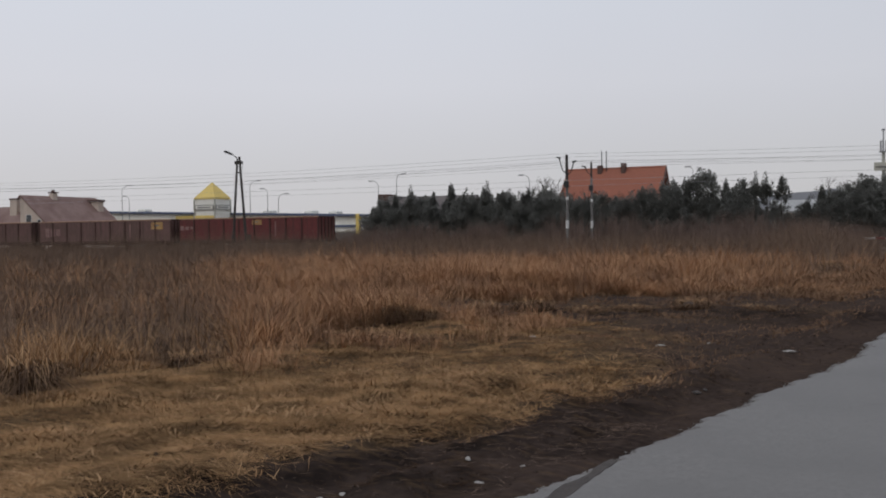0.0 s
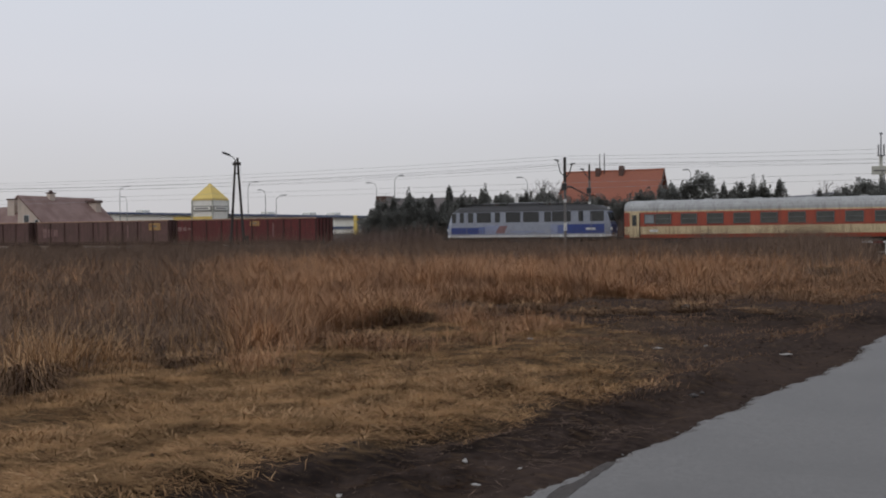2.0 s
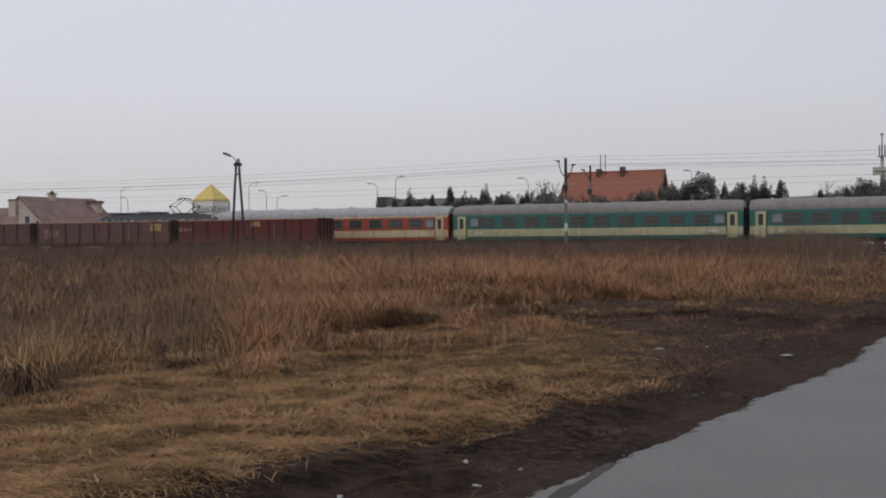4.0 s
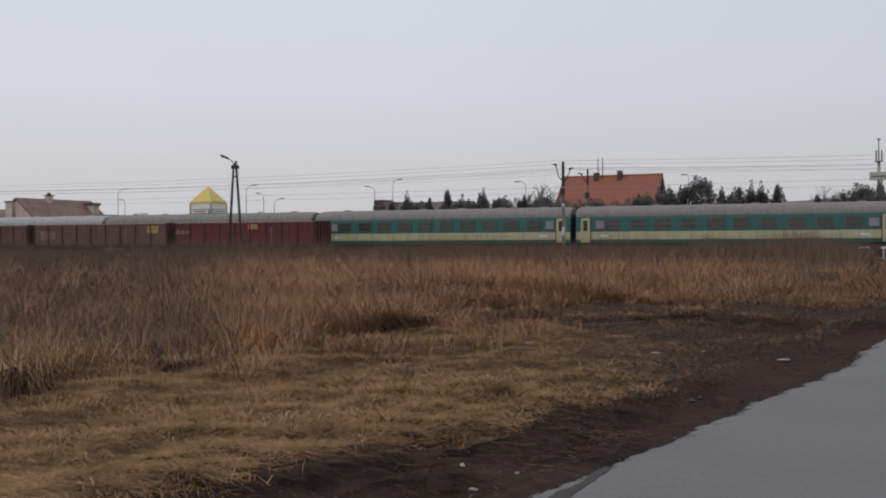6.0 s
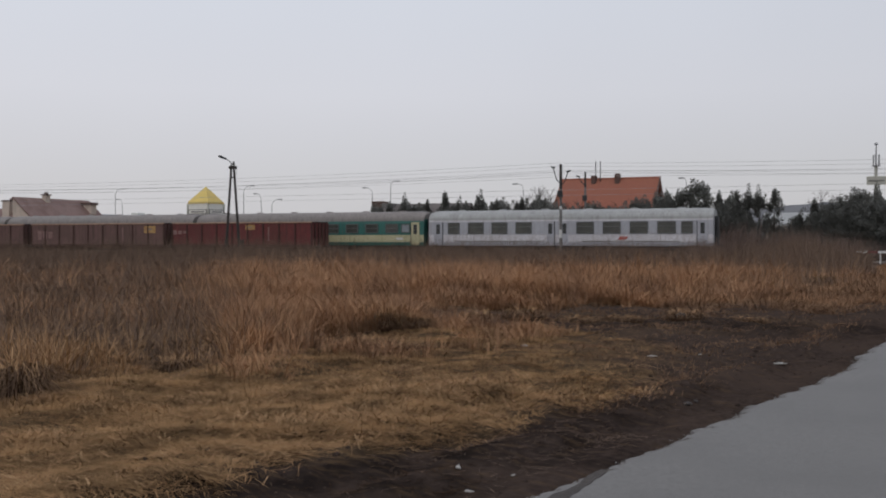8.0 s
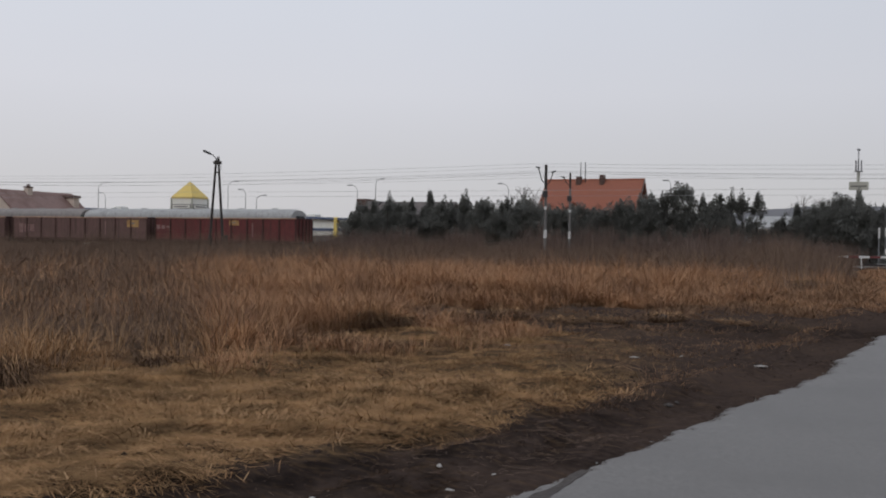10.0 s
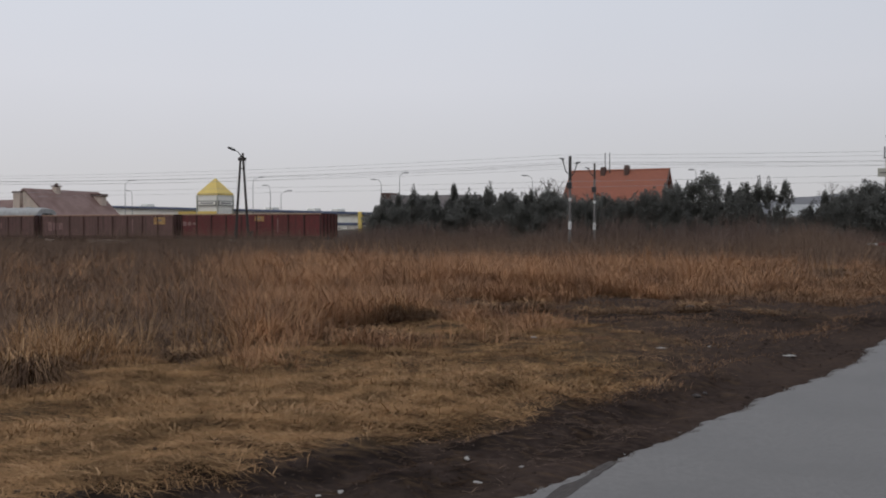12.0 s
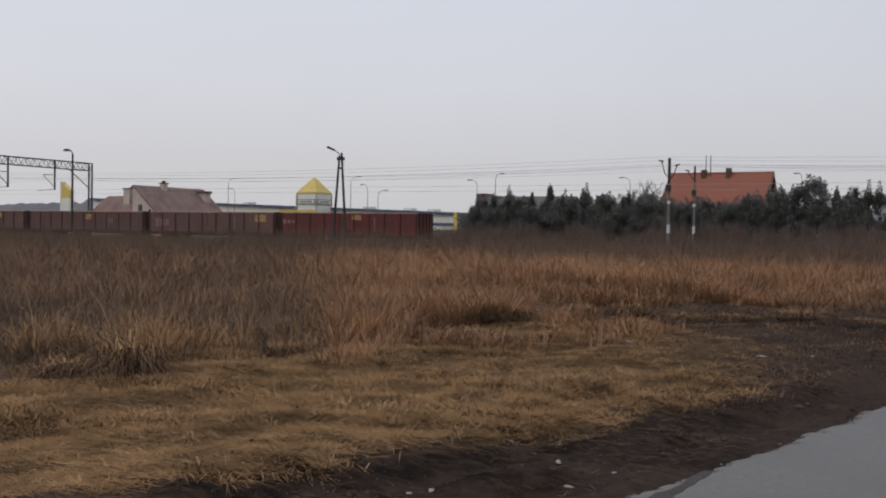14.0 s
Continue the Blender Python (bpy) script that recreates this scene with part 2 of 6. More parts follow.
M_COACHWHITE = mat("off_white_coach_paint", (0.62, 0.6, 0.62), (0.52, 0.5, 0.52), 3, 0.45, streak=(0.36, 0.31, 0.29))
M_ROOFPALE = mat("pale_coach_roof", (0.4, 0.4, 0.39), (0.3, 0.3, 0.29), 1.5, 0.6, streak=(0.22, 0.21, 0.2))
M_ROOFDARK = mat("sooty_coach_roof", (0.25, 0.222, 0.205), (0.2, 0.177, 0.164), 1.5, 0.7, streak=(0.14, 0.124, 0.115))
M_LOCOGREY = mat("silver_loco_paint", (0.31, 0.33, 0.38), (0.25, 0.27, 0.32), 3, 0.4, streak=(0.25, 0.26, 0.3))
M_LOCOBLUE = mat("blue_loco_paint", (0.028, 0.055, 0.22), (0.026, 0.048, 0.18), 3, 0.4, streak=(0.04, 0.05, 0.15))
M_LOCOMID = mat("pale_blue_loco_paint", (0.27, 0.3, 0.41), (0.21, 0.24, 0.36), 1, 0.4)
# the shade on the loco roof is painted into this dark base colour
M_LOCOROOF = mat("shaded_loco_roof", (0.055, 0.053, 0.055), (0.04, 0.038, 0.04), 2, 0.75, streak=(0.045, 0.043, 0.043))
M_LOCOFADE = mat("mid_blue_loco_paint", (0.12, 0.15, 0.3), (0.1, 0.13, 0.27), 1, 0.4)
M_LOCOMARK = mat("faded_red_mark", (0.24, 0.13, 0.135), (0.2, 0.11, 0.115), 4, 0.6)
M_LOGO = mat("red_mark_paint", (0.4, 0.09, 0.07), (0.33, 0.08, 0.065), 4, 0.5)
M_WAGON = [mat("wagon_paint_" + w, a, b, 2.2, 0.8, streak=s, stain=st, stain_scale=0.5, bump=0.3, bump_scale=12) for w, a, b, s, st in (
    ("oxide", (0.15, 0.03, 0.028), (0.11, 0.024, 0.022), (0.06, 0.022, 0.018), (0.1, 0.03, 0.024)),
    ("brown", (0.15, 0.082, 0.07), (0.118, 0.062, 0.054), (0.06, 0.034, 0.028), (0.1, 0.06, 0.048)),
    ("russet", (0.138, 0.072, 0.062), (0.105, 0.056, 0.048), (0.05, 0.028, 0.024), (0.11, 0.062, 0.05)))]
M_RIB = mat("wagon_rib_rust", (0.07, 0.03, 0.024), (0.05, 0.022, 0.018), 4, 0.85, streak=(0.045, 0.022, 0.016))
M_TOPRAIL = mat("wagon_top_rail", (0.42, 0.27, 0.18), (0.28, 0.16, 0.11), 3, 0.8)
M_YELLOW = mat("yellow_plate", (0.45, 0.28, 0.1), (0.35, 0.2, 0.075), 4, 0.7, stain=(0.22, 0.09, 0.04), stain_scale=2)
M_CHALK = mat("pale_chalk_paint", (0.25, 0.155, 0.14), (0.16, 0.085, 0.075), 2.5, 0.9)
M_SHOPYELLOW = mat("yellow_cladding", (0.74, 0.55, 0.15), (0.66, 0.49, 0.14), 0.6, 0.6, streak=(0.6, 0.42, 0.1))
M_SHOPWHITE = mat("white_cladding", (0.82, 0.8, 0.72), (0.76, 0.74, 0.67), 0.5, 0.6, streak=(0.66, 0.63, 0.56))
M_SHOPBLUE = mat("blue_fascia", (0.085, 0.11, 0.18), (0.07, 0.09, 0.15), 0.6, 0.5)
M_TILE = mat("orange_roof_tiles", (0.3, 0.1, 0.056), (0.24, 0.078, 0.046), 3, 0.75, bump=0.3, stain=(0.25, 0.085, 0.05), stain_scale=0.5)
M_TILEBROWN = mat("brown_roof_tiles", (0.25, 0.16, 0.138), (0.2, 0.127, 0.112), 3, 0.75, bump=0.3, stain=(0.16, 0.09, 0.075), stain_scale=0.5)
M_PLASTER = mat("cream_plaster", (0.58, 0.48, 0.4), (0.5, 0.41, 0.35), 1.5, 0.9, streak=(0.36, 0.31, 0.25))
M_SLATE = mat("weathered_slate_roof", (0.115, 0.098, 0.094), (0.085, 0.074, 0.072), 2.5, 0.8, stain=(0.14, 0.115, 0.105))
M_BRICK = mat("dark_brick", (0.12, 0.07, 0.055), (0.08, 0.05, 0.042), 6, 0.9)
M_PANE = mat("house_pane", (0.04, 0.045, 0.05), (0.06, 0.065, 0.07), 2, 0.1)
# distance haze is painted into this pale grey of the woods
M_FAR = mat("hazed_woods", (0.21, 0.21, 0.22), (0.165, 0.166, 0.175), 0.05, 1.0, spec=0.0)
M_REDPAINT = mat("red_paint", (0.16, 0.03, 0.028), (0.12, 0.024, 0.022), 5, 0.5)
M_SIGN = mat("cream_sign_board", (0.45, 0.44, 0.37), (0.39, 0.38, 0.33), 1, 0.6)
M_SIGNBAR = mat("sign_bar_dark", (0.2, 0.19, 0.17), (0.15, 0.14, 0.13), 2, 0.6)
M_CARPAINT = mat("dark_car_paint", (0.03, 0.033, 0.04), (0.025, 0.027, 0.033), 3, 0.25)
M_PAPER = mat("wet_white_litter", (0.42, 0.4, 0.37), (0.28, 0.26, 0.24), 30, 0.7)
M_STONE = mat("field_stone", (0.075, 0.065, 0.06), (0.05, 0.043, 0.04), 20, 0.9, bump=0.5)
M_HEADLIGHT = glow("lit_headlight", (1.0, 0.95, 0.85), 6.0)


let_through(M_NEEDLE, 0.8)


# ---- mesh building ----
class Mesh:
    """Faces gathered from simple shapes, made into one mesh object at the end."""

    def __init__(self):
        self.v, self.f = [], []

    def add(self, verts, faces):
        k = len(self.v)
        self.v += [tuple(p) for p in verts]
        self.f += [tuple(i + k for i in f) for f in faces]
        return self

    def box(self, x0, x1, y0, y1, z0, z1, c=0.0):
        """A box; c: width of the chamfer on its upright and top edges."""
        if c <= 0:
            v = [(x, y, z) for z in (z0, z1) for y in (y0, y1) for x in (x0, x1)]
            return self.add(v, [(0, 2, 3, 1), (4, 5, 7, 6), (0, 1, 5, 4), (2, 6, 7, 3), (0, 4, 6, 2), (1, 3, 7, 5)])
        def ring(e, z):
            a, b, p, q = x0 + e, x1 - e, y0 + e, y1 - e
            return [(a + c, p, z), (b - c, p, z), (b, p + c, z), (b, q - c, z), (b - c, q, z), (a + c, q, z), (a, q - c, z), (a, p + c, z)]
        return self.loft([ring(0, z0), ring(0, z1 - c), ring(c, z1)])

    def loft(self, rings, closed=True, caps=True):
        n = len(rings[0])
        v = [p for r in rings for p in r]
        f = []
        for i in range(len(rings) - 1):
            for j in range(n if closed else n - 1):
                k = (j + 1) % n
                f.append((i * n + j, i * n + k, (i + 1) * n + k, (i + 1) * n + j))
        if caps:
            f.append(tuple(range(n))[::-1])
            f.append(tuple((len(rings) - 1) * n + j for j in range(n)))
        return self.add(v, f)

    def rod(self, p, q, r0, r1=None, n=8, caps=True):
        p, q = Vector(p), Vector(q)
        r1 = r0 if r1 is None else r1
        d = (q - p).normalized()
        a = d.orthogonal().normalized()
        b = d.cross(a)
        ring = lambda o, r: [o + (a * math.cos(2 * math.pi * i / n) + b * math.sin(2 * math.pi * i / n)) * r for i in range(n)]
        return self.loft([ring(p, r0), ring(q, r1)], caps=caps)

    def path(self, pts, r, n=6):
        for p, q in zip(pts, pts[1:]):
            self.rod(p, q, r, n=n)
        return self

    def along_x(self, profile, x0, x1, caps=True):
        """A closed (y, z) outline drawn out from x0 to x1."""
        return self.loft([[(x, y, z) for y, z in profile] for x in (x0, x1)], caps=caps)

    def along_y(self, profile, y0, y1):
        return self.loft([[(x, y, z) for x, z in profile] for y in (y0, y1)])

    def bm(self, smooth=False):
        me = bpy.data.meshes.new("mesh")
        me.from_pydata(self.v, [], self.f)
        b = bmesh.new()
        b.from_mesh(me)
        bmesh.ops.recalc_face_normals(b, faces=b.faces)
        for f in b.faces:
            f.smooth = smooth
        b.to_mesh(me)
        b.free()
        return me


def part(name, mesh, material, parent=None, label="", smooth=False):
    """One mesh object under a thing or under a part."""
    me = mesh.bm(smooth) if isinstance(mesh, Mesh) else mesh
    me.name = name
    if not me.materials:
        me.materials.append(material)
    ob = new(name, me)
    if parent:
        ob.parent = parent
    if label:
        ob["label"] = label
    return ob


def thing(name, label, category, m=None, group="", kind=""):
    ob = new(name)
    if m is not None:
        ob.matrix_basis = m
    return tagged(ob, label, category, group, kind)


def quick_mesh(name, verts, quads=None, tris=None):
    """A large mesh straight from arrays of corner numbers."""
    me = bpy.data.meshes.new(name)
    nq = 0 if quads is None else len(quads)
    nt = 0 if tris is None else len(tris)
    me.vertices.add(len(verts))
    me.vertices.foreach_set("co", np.ascontiguousarray(verts, dtype=np.float32).ravel())
    idx = np.concatenate([a.ravel() for a in (quads, tris) if a is not None]).astype(np.int32)
    me.loops.add(len(idx))
    me.loops.foreach_set("vertex_index", idx)
    me.polygons.add(nq + nt)
    start = np.concatenate([np.arange(nq) * 4, nq * 4 + np.arange(nt) * 3]).astype(np.int32)
    me.polygons.foreach_set("loop_start", start)
    me.update(calc_edges=True)
    return me


rng = np.random.default_rng(7)


def blades(base, height, width, lean, bend, yaw):
    """Grass blades: five corners each, a quad below and a tip above. lean: how far the tip lies out, bend: how far the middle does."""
    n = len(base)
    side = np.stack([-np.sin(yaw), np.cos(yaw), np.zeros(n)], 1) * (width * 0.5)[:, None]
    out = np.stack([np.cos(yaw), np.sin(yaw), np.zeros(n)], 1)
    mid = base + out * (bend)[:, None]
    mid[:, 2] += height * 0.55
    tip = base + out * (lean)[:, None]
    tip[:, 2] += height
    v = np.stack([base - side, base + side, mid + side * 0.75, mid - side * 0.75, tip], 1).reshape(-1, 3)
    k = np.arange(n)[:, None] * 5
    return v, k + np.array([[0, 1, 2, 3]]), k + np.array([[3, 2, 4]])


# ---- ground ----
def smooth_step(a, b, x):
    t = np.clip((x - a) / (b - a), 0, 1)
    return t * t * (3 - 2 * t)


LATTICE = np.random.default_rng(23).random((64, 64))


def patchy(x, y, s, seed):
    """Smooth random patches between 0 and 1, about 1 / s metres wide."""
    def layer(u, w):
        i, j = np.floor(u).astype(int), np.floor(w).astype(int)
        a, b = u - i, w - j
        a, b = a * a * (3 - 2 * a), b * b * (3 - 2 * b)
        g = lambda p, q: LATTICE[p % 64, q % 64]
        return (g(i, j) * (1 - a) + g(i + 1, j) * a) * (1 - b) + (g(i, j + 1) * (1 - a) + g(i + 1, j + 1) * a) * b
    u, w = x * s + 7.3 * seed, y * s + 3.1 * seed
    return np.clip((0.68 * layer(u, w) + 0.32 * layer(u * 2.3 + 11, w * 2.3 + 5) - 0.5) * 1.5 + 0.5, 0, 1)


ROAD_Y = [-400, -40, 0, 5.4, 7.6, 9.5, 12.2, 15.6, 19.7, 30, 70, 100, 400]
ROAD_X = [-80, -14, -3.35, -1.79, -1.21, -0.76, 0.02, 0.6, 1.4, 2.4, 4.9, 4.7, 9]


def road_left(y):
    return np.interp(y, ROAD_Y, ROAD_X) + np.interp(y, [5.5, 7.5, 12.0, 15.0], [0.0, 0.05, 0.05, 0.0])


def tall_edge(y):
    """How far right the tall grass reaches at y."""
    y = np.asarray(y, float)
    e = np.interp(y, [2, 7.4, 8.3, 10, 13, 16.6, 17.2, 20.4, 21.4, 25, 31, 45, 68], [-9.3, -8.25, -7.95, -7.25, -6.25, -6.5, -8.6, -8.6, -6.0, -2.6, 0.5, 2.2, 3.8])
    return e


def inside_tall(x, y):
    """Roughly how far a place lies inside the tall grass, seen from its front edge."""
    return np.minimum(np.minimum(tall_edge(y), tall_edge(y - 1.0)), tall_edge(y - 2.2)) - x + 4.5 * (patchy(x, y, 0.22, 41.0) - 0.55) + 2.0 * (patchy(x, y, 0.8, 43.0) - 0.5)


def open_ground(x, y):
    """False in two matted hollows at the edge of the tall grass."""
    return (((x + 6.7) / 1.25) ** 2 + ((y - 13.7) / 1.5) ** 2 > 1) & (((x + 7.7) / 0.62) ** 2 + ((y - 7.0) / 0.6) ** 2 > 1)


def mown_edge(y):
    """Where the mown grass gives way to the bare shoulder."""
    return np.interp(y, [2, 4.6, 5.5, 6.4, 7.7, 9.4, 11.6, 15.2, 17.0], [-5.7, -4.4, -3.95, -3.5, -3.0, -2.3, -1.9, -2.6, -5.0])


def ground_z(x, y):
    x, y = np.asarray(x, float), np.asarray(y, float)
    far = smooth_step(55, 66, y)
    near = 1 - smooth_step(30, 45, np.hypot(x, y))
    rel = 0.05 * np.sin(1.7 * x + 0.6 * y) * np.sin(0.9 * y - 0.5 * x + 1) + 0.03 * np.sin(3.9 * x + 2.1 * np.sin(1.3 * y)) * np.sin(3.1 * y + 0.7)
    rel += 0.03 * (patchy(x, y, 1.6, 31.0) - 0.5) + 0.035 * (patchy(x, y, 4.0, 33.0) - 0.5)
    d = road_left(y) - x
    z = -0.3 * far * smooth_step(0.6, 4.0, d)
    rut = -0.05 * np.exp(-((d - 0.55) / 0.22) ** 2) - 0.04 * np.exp(-((d - 1.5) / 0.25) ** 2) + 0.03 * np.exp(-((d - 1.0) / 0.2) ** 2)
    away = smooth_step(0.1, 0.8, d)
    bare = smooth_step(0.05, 0.4, d) * (1 - smooth_step(2.4, 3.6, d)) * smooth_step(3, 5, y) * (1 - smooth_step(18, 26, y))
    rel = rel + bare * (0.05 * (patchy(x, y, 6.5, 71.0) - 0.5) + 0.035 * (patchy(x, y, 3.1, 73.0) - 0.5))
    z = z + near * (rel * away + rut * smooth_step(3, 6, y))
    return z - 0.05 * (1 - smooth_step(-0.1, 0.25, d)) - 0.01


def ground_sheet():
    fine_x = np.concatenate([np.arange(-16, -6, 0.12), np.arange(-6, 1.6, 0.055), np.arange(1.6, 5, 0.12)])
    xs = np.concatenate([-16 - np.geomspace(0.3, 3500, 46)[::-1], fine_x, 5 + np.geomspace(0.2, 3500, 40)])
    fine_y = np.concatenate([np.arange(2, 14, 0.06), np.arange(14, 32, 0.13)])
    ys = np.concatenate([2 - np.geomspace(0.3, 3500, 34)[::-1], fine_y, 32 + np.geomspace(0.3, 3500, 60)])
    gx, gy = np.meshgrid(xs, ys)
    gz = ground_z(gx, gy)
    nx, ny = len(xs), len(ys)
    v = np.stack([gx, gy, gz], -1).reshape(-1, 3)
    i, j = np.meshgrid(np.arange(nx - 1), np.arange(ny - 1))
    a = (j * nx + i).ravel()
    me = quick_mesh("ground", v, quads=np.stack([a, a + 1, a + nx + 1, a + nx], 1))
    me.polygons.foreach_set("use_smooth", np.ones(len(me.polygons), bool))
    at = me.attributes.new("thatch", "FLOAT", "POINT")
    x, y = v[:, 0], v[:, 1]
    wob = 0.35 * np.sin(1.9 * y + 0.8 * np.sin(3.1 * x)) + 0.25 * np.sin(4.3 * y + 2.0 * x)
    mown = smooth_step(-0.5, 0.6, mown_edge(y) - x + wob) * (1 - smooth_step(13, 18, y)) * 0.95
    tall = smooth_step(-0.6, 0.6, tall_edge(y) - x + wob) * 0.7 * open_ground(x, y)
    loose = 0.3 * np.clip(np.sin(1.3 * x + 2 * np.sin(0.6 * y)) * np.sin(0.8 * y + 1), 0, 1) * smooth_step(0.9, 2.2, road_left(y) - x)
    at.data.foreach_set("value", np.maximum(np.maximum(mown, tall), loose).astype(np.float32))
    dmp = me.attributes.new("damp", "FLOAT", "POINT")
    d = road_left(y) - x + wob * 0.5
    mud = (0.55 * smooth_step(0.15, 0.4, d) + 0.45 * smooth_step(0.5, 0.95, d)) * (1 - smooth_step(1.9, 2.7, d)) * smooth_step(2, 4, y) * (1 - smooth_step(8, 12, y))
    hollow = 0.5 * (1 - smooth_step(0.6, 1.2, ((x + 6.7) / 1.3) ** 2 + ((y - 13.7) / 1.5) ** 2))
    ridge = np.exp(-((y - 18.6 - 0.12 * x) / 1.3) ** 2) * smooth_step(-7.6, -6.6, x)
    dmp.data.foreach_set("value", np.maximum(np.maximum(mud, hollow), 0.9 * ridge).astype(np.float32))
    return tagged(part("ground", me, M_FIELD), "dark bare soil under dry roadside grass", "ground", kind="structure")


def road():
    ys = np.concatenate([np.linspace(-380, 3, 30), np.arange(3.2, 30, 0.03), np.linspace(30.5, 380, 70)])
    m = Mesh()
    rings = []
    for y in ys:
        rag = (0.1 * noise.noise((y * 1.3, 0, 0)) + 0.08 * noise.noise((y * 3.7, 3, 0)) + 0.08 * noise.noise((y * 9.0, 5, 0)) + 0.05 * noise.noise((y * 23.0, 7, 0))) if 2 < y < 40 else 0
        x = float(road_left(y)) + rag
        z = 0.02
        rings.append([(x - 0.05, y, -0.45), (x, y, z - 0.02), (x + 0.05, y, z), (x + 3, y, z + 0.035), (x + 6.0, y, z), (x + 6.05, y, -0.45)])
    m.loft(rings)
    return tagged(part("road", m, M_ASPHALT), "grey damp asphalt road with a ragged crumbling edge", "road", kind="structure")


ground_sheet()
road()


def mud_strip():
    """Mud lying on the asphalt along the road's left edge, running out into the soil."""
    m, rings = Mesh(), []
    for y in np.arange(3.2, 6.46, 0.04):
        e, z = float(road_left(y)), 0.0245
        a = e + float(np.interp(y, [3.2, 5.4, 6.45], [0.19, 0.16, 0.01])) + 0.03 * noise.noise((y * 3.1, 5, 0)) + 0.02 * noise.noise((y * 9, 5, 1))
        b = e + float(np.interp(y, [3.2, 5.4, 6.45], [0.34, 0.28, 0.06])) + 0.04 * noise.noise((y * 2.3, 6, 2)) + 0.02 * noise.noise((y * 9, 6, 3))
        rings.append([(a, y, z - 0.03), (b, y, z - 0.03), (b, y, z), (a, y, z)])
    m.loft(rings)
    tagged(part("mud_strip", m, M_MUD), "dark mud smeared along the road edge", "mud")


mud_strip()


def road_crumbs():
    """Chips of broken asphalt along the road's edge."""
    m, r = Mesh(), random.Random(31)
    for k in range(5200):
        y = 4.2 + 26 * r.random() ** 1.5
        off = r.gauss(0.0, 0.035) + 0.1 * noise.noise((y * 1.3, 0, 0)) + 0.08 * noise.noise((y * 3.7, 3, 0))
        x = float(road_left(y)) + off
        z = 0.014 if off > 0.03 else float(ground_z(x, y)) + 0.004
        s, a = r.uniform(0.003, 0.009) * (1 + 0.03 * y), r.random() * 6.28
        ring = [(x + s * r.uniform(0.6, 1.3) * math.cos(a + q * 1.571), y + s * r.uniform(0.6, 1.3) * math.sin(a + q * 1.571), z - 0.01) for q in range(4)]
        h = z + s * r.uniform(0.15, 0.4)
        m.loft([ring, [(px, py, h) for px, py, _ in ring]])
    tagged(part("asphalt_crumbs", m, M_ASPHALT_OLD), "pale chips of crumbled asphalt along the road edge", "asphalt", kind="stuff")


road_crumbs()


# ---- railway ----
TRACK_FAR, TRACK_NEAR = 78.2, 72.0
RAIL_FAR = 0.13
GROUND_FAR = -0.31


def track(y, z):
    t = thing("railway_track", "rusty rails on sleepers in stone ballast", "track", pose(0, y, z), kind="structure")
    part("ballast", Mesh().along_x([(-2.6, -0.5), (2.6, -0.5), (1.5, -0.13), (-1.5, -0.13)], -420, 420), M_BALLAST, t)
    sleepers = Mesh()
    for i in range(-180, 60):
        sleepers.box(i * 0.65 - 0.12, i * 0.65 + 0.12, -1.25, 1.25, -0.2, -0.105)
    tagged(part("sleepers", sleepers, M_CONCRETE, t), kind="stuff")
    for s in (-1, 1):
        rail = [(s * 0.75 + a, b) for a, b in ((-0.07, -0.105), (0.07, -0.105), (0.07, -0.09), (0.012, -0.075), (0.012, -0.035), (0.036, -0.03), (0.036, 0), (-0.036, 0), (-0.036, -0.03), (-0.012, -0.035), (-0.012, -0.075), (-0.07, -0.09))]
        part("rail", Mesh().along_x(rail, -420, 420), M_RAIL, t)


track(TRACK_FAR, RAIL_FAR)
track(TRACK_NEAR, 0)


def bogie(parent, x, wheelbase=2.5, wheel_r=0.46, material=None):
    b = Mesh()
    for s in (-1, 1):
        b.box(x - wheelbase / 2 - 0.45, x + wheelbase / 2 + 0.45, s * 1.0 - 0.09, s * 1.0 + 0.09, 0.42, 0.72, 0.03)
        for w in (-1, 1):
            b.box(x + w * wheelbase / 2 - 0.16, x + w * wheelbase / 2 + 0.16, s * 1.0 - 0.14, s * 1.0 + 0.14, 0.33, 0.62, 0.03)
    b.box(x - 0.3, x + 0.3, -1.0, 1.0, 0.5, 0.95)
    ob = part("bogie", b, material or M_DARKSTEEL, parent)
    for w in (-1, 1):
        m = Mesh()
        cx = x + w * wheelbase / 2
        for s in (-1, 1):
            m.rod((cx, s * 0.68, wheel_r), (cx, s * 0.82, wheel_r), wheel_r, n=20)
            m.rod((cx, s * 0.66, wheel_r), (cx, s * 0.69, wheel_r), wheel_r + 0.03, n=20)
        m.rod((cx, -0.7, wheel_r), (cx, 0.7, wheel_r), 0.08)
        part("wheelset", m, M_RAIL, ob)


def buffers(parent, half, z=1.05):
    for e in (-1, 1):
        for s in (-1, 1):
            m = Mesh()
            m.rod((e * (half - 0.02), s * 0.875, z), (e * (half + 0.42), s * 0.875, z), 0.1, n=10)
            m.rod((e * (half + 0.42), s * 0.875, z), (e * (half + 0.47), s * 0.875, z), 0.23, 0.2, n=14)
            part("buffer", m, M_DARKSTEEL, parent)


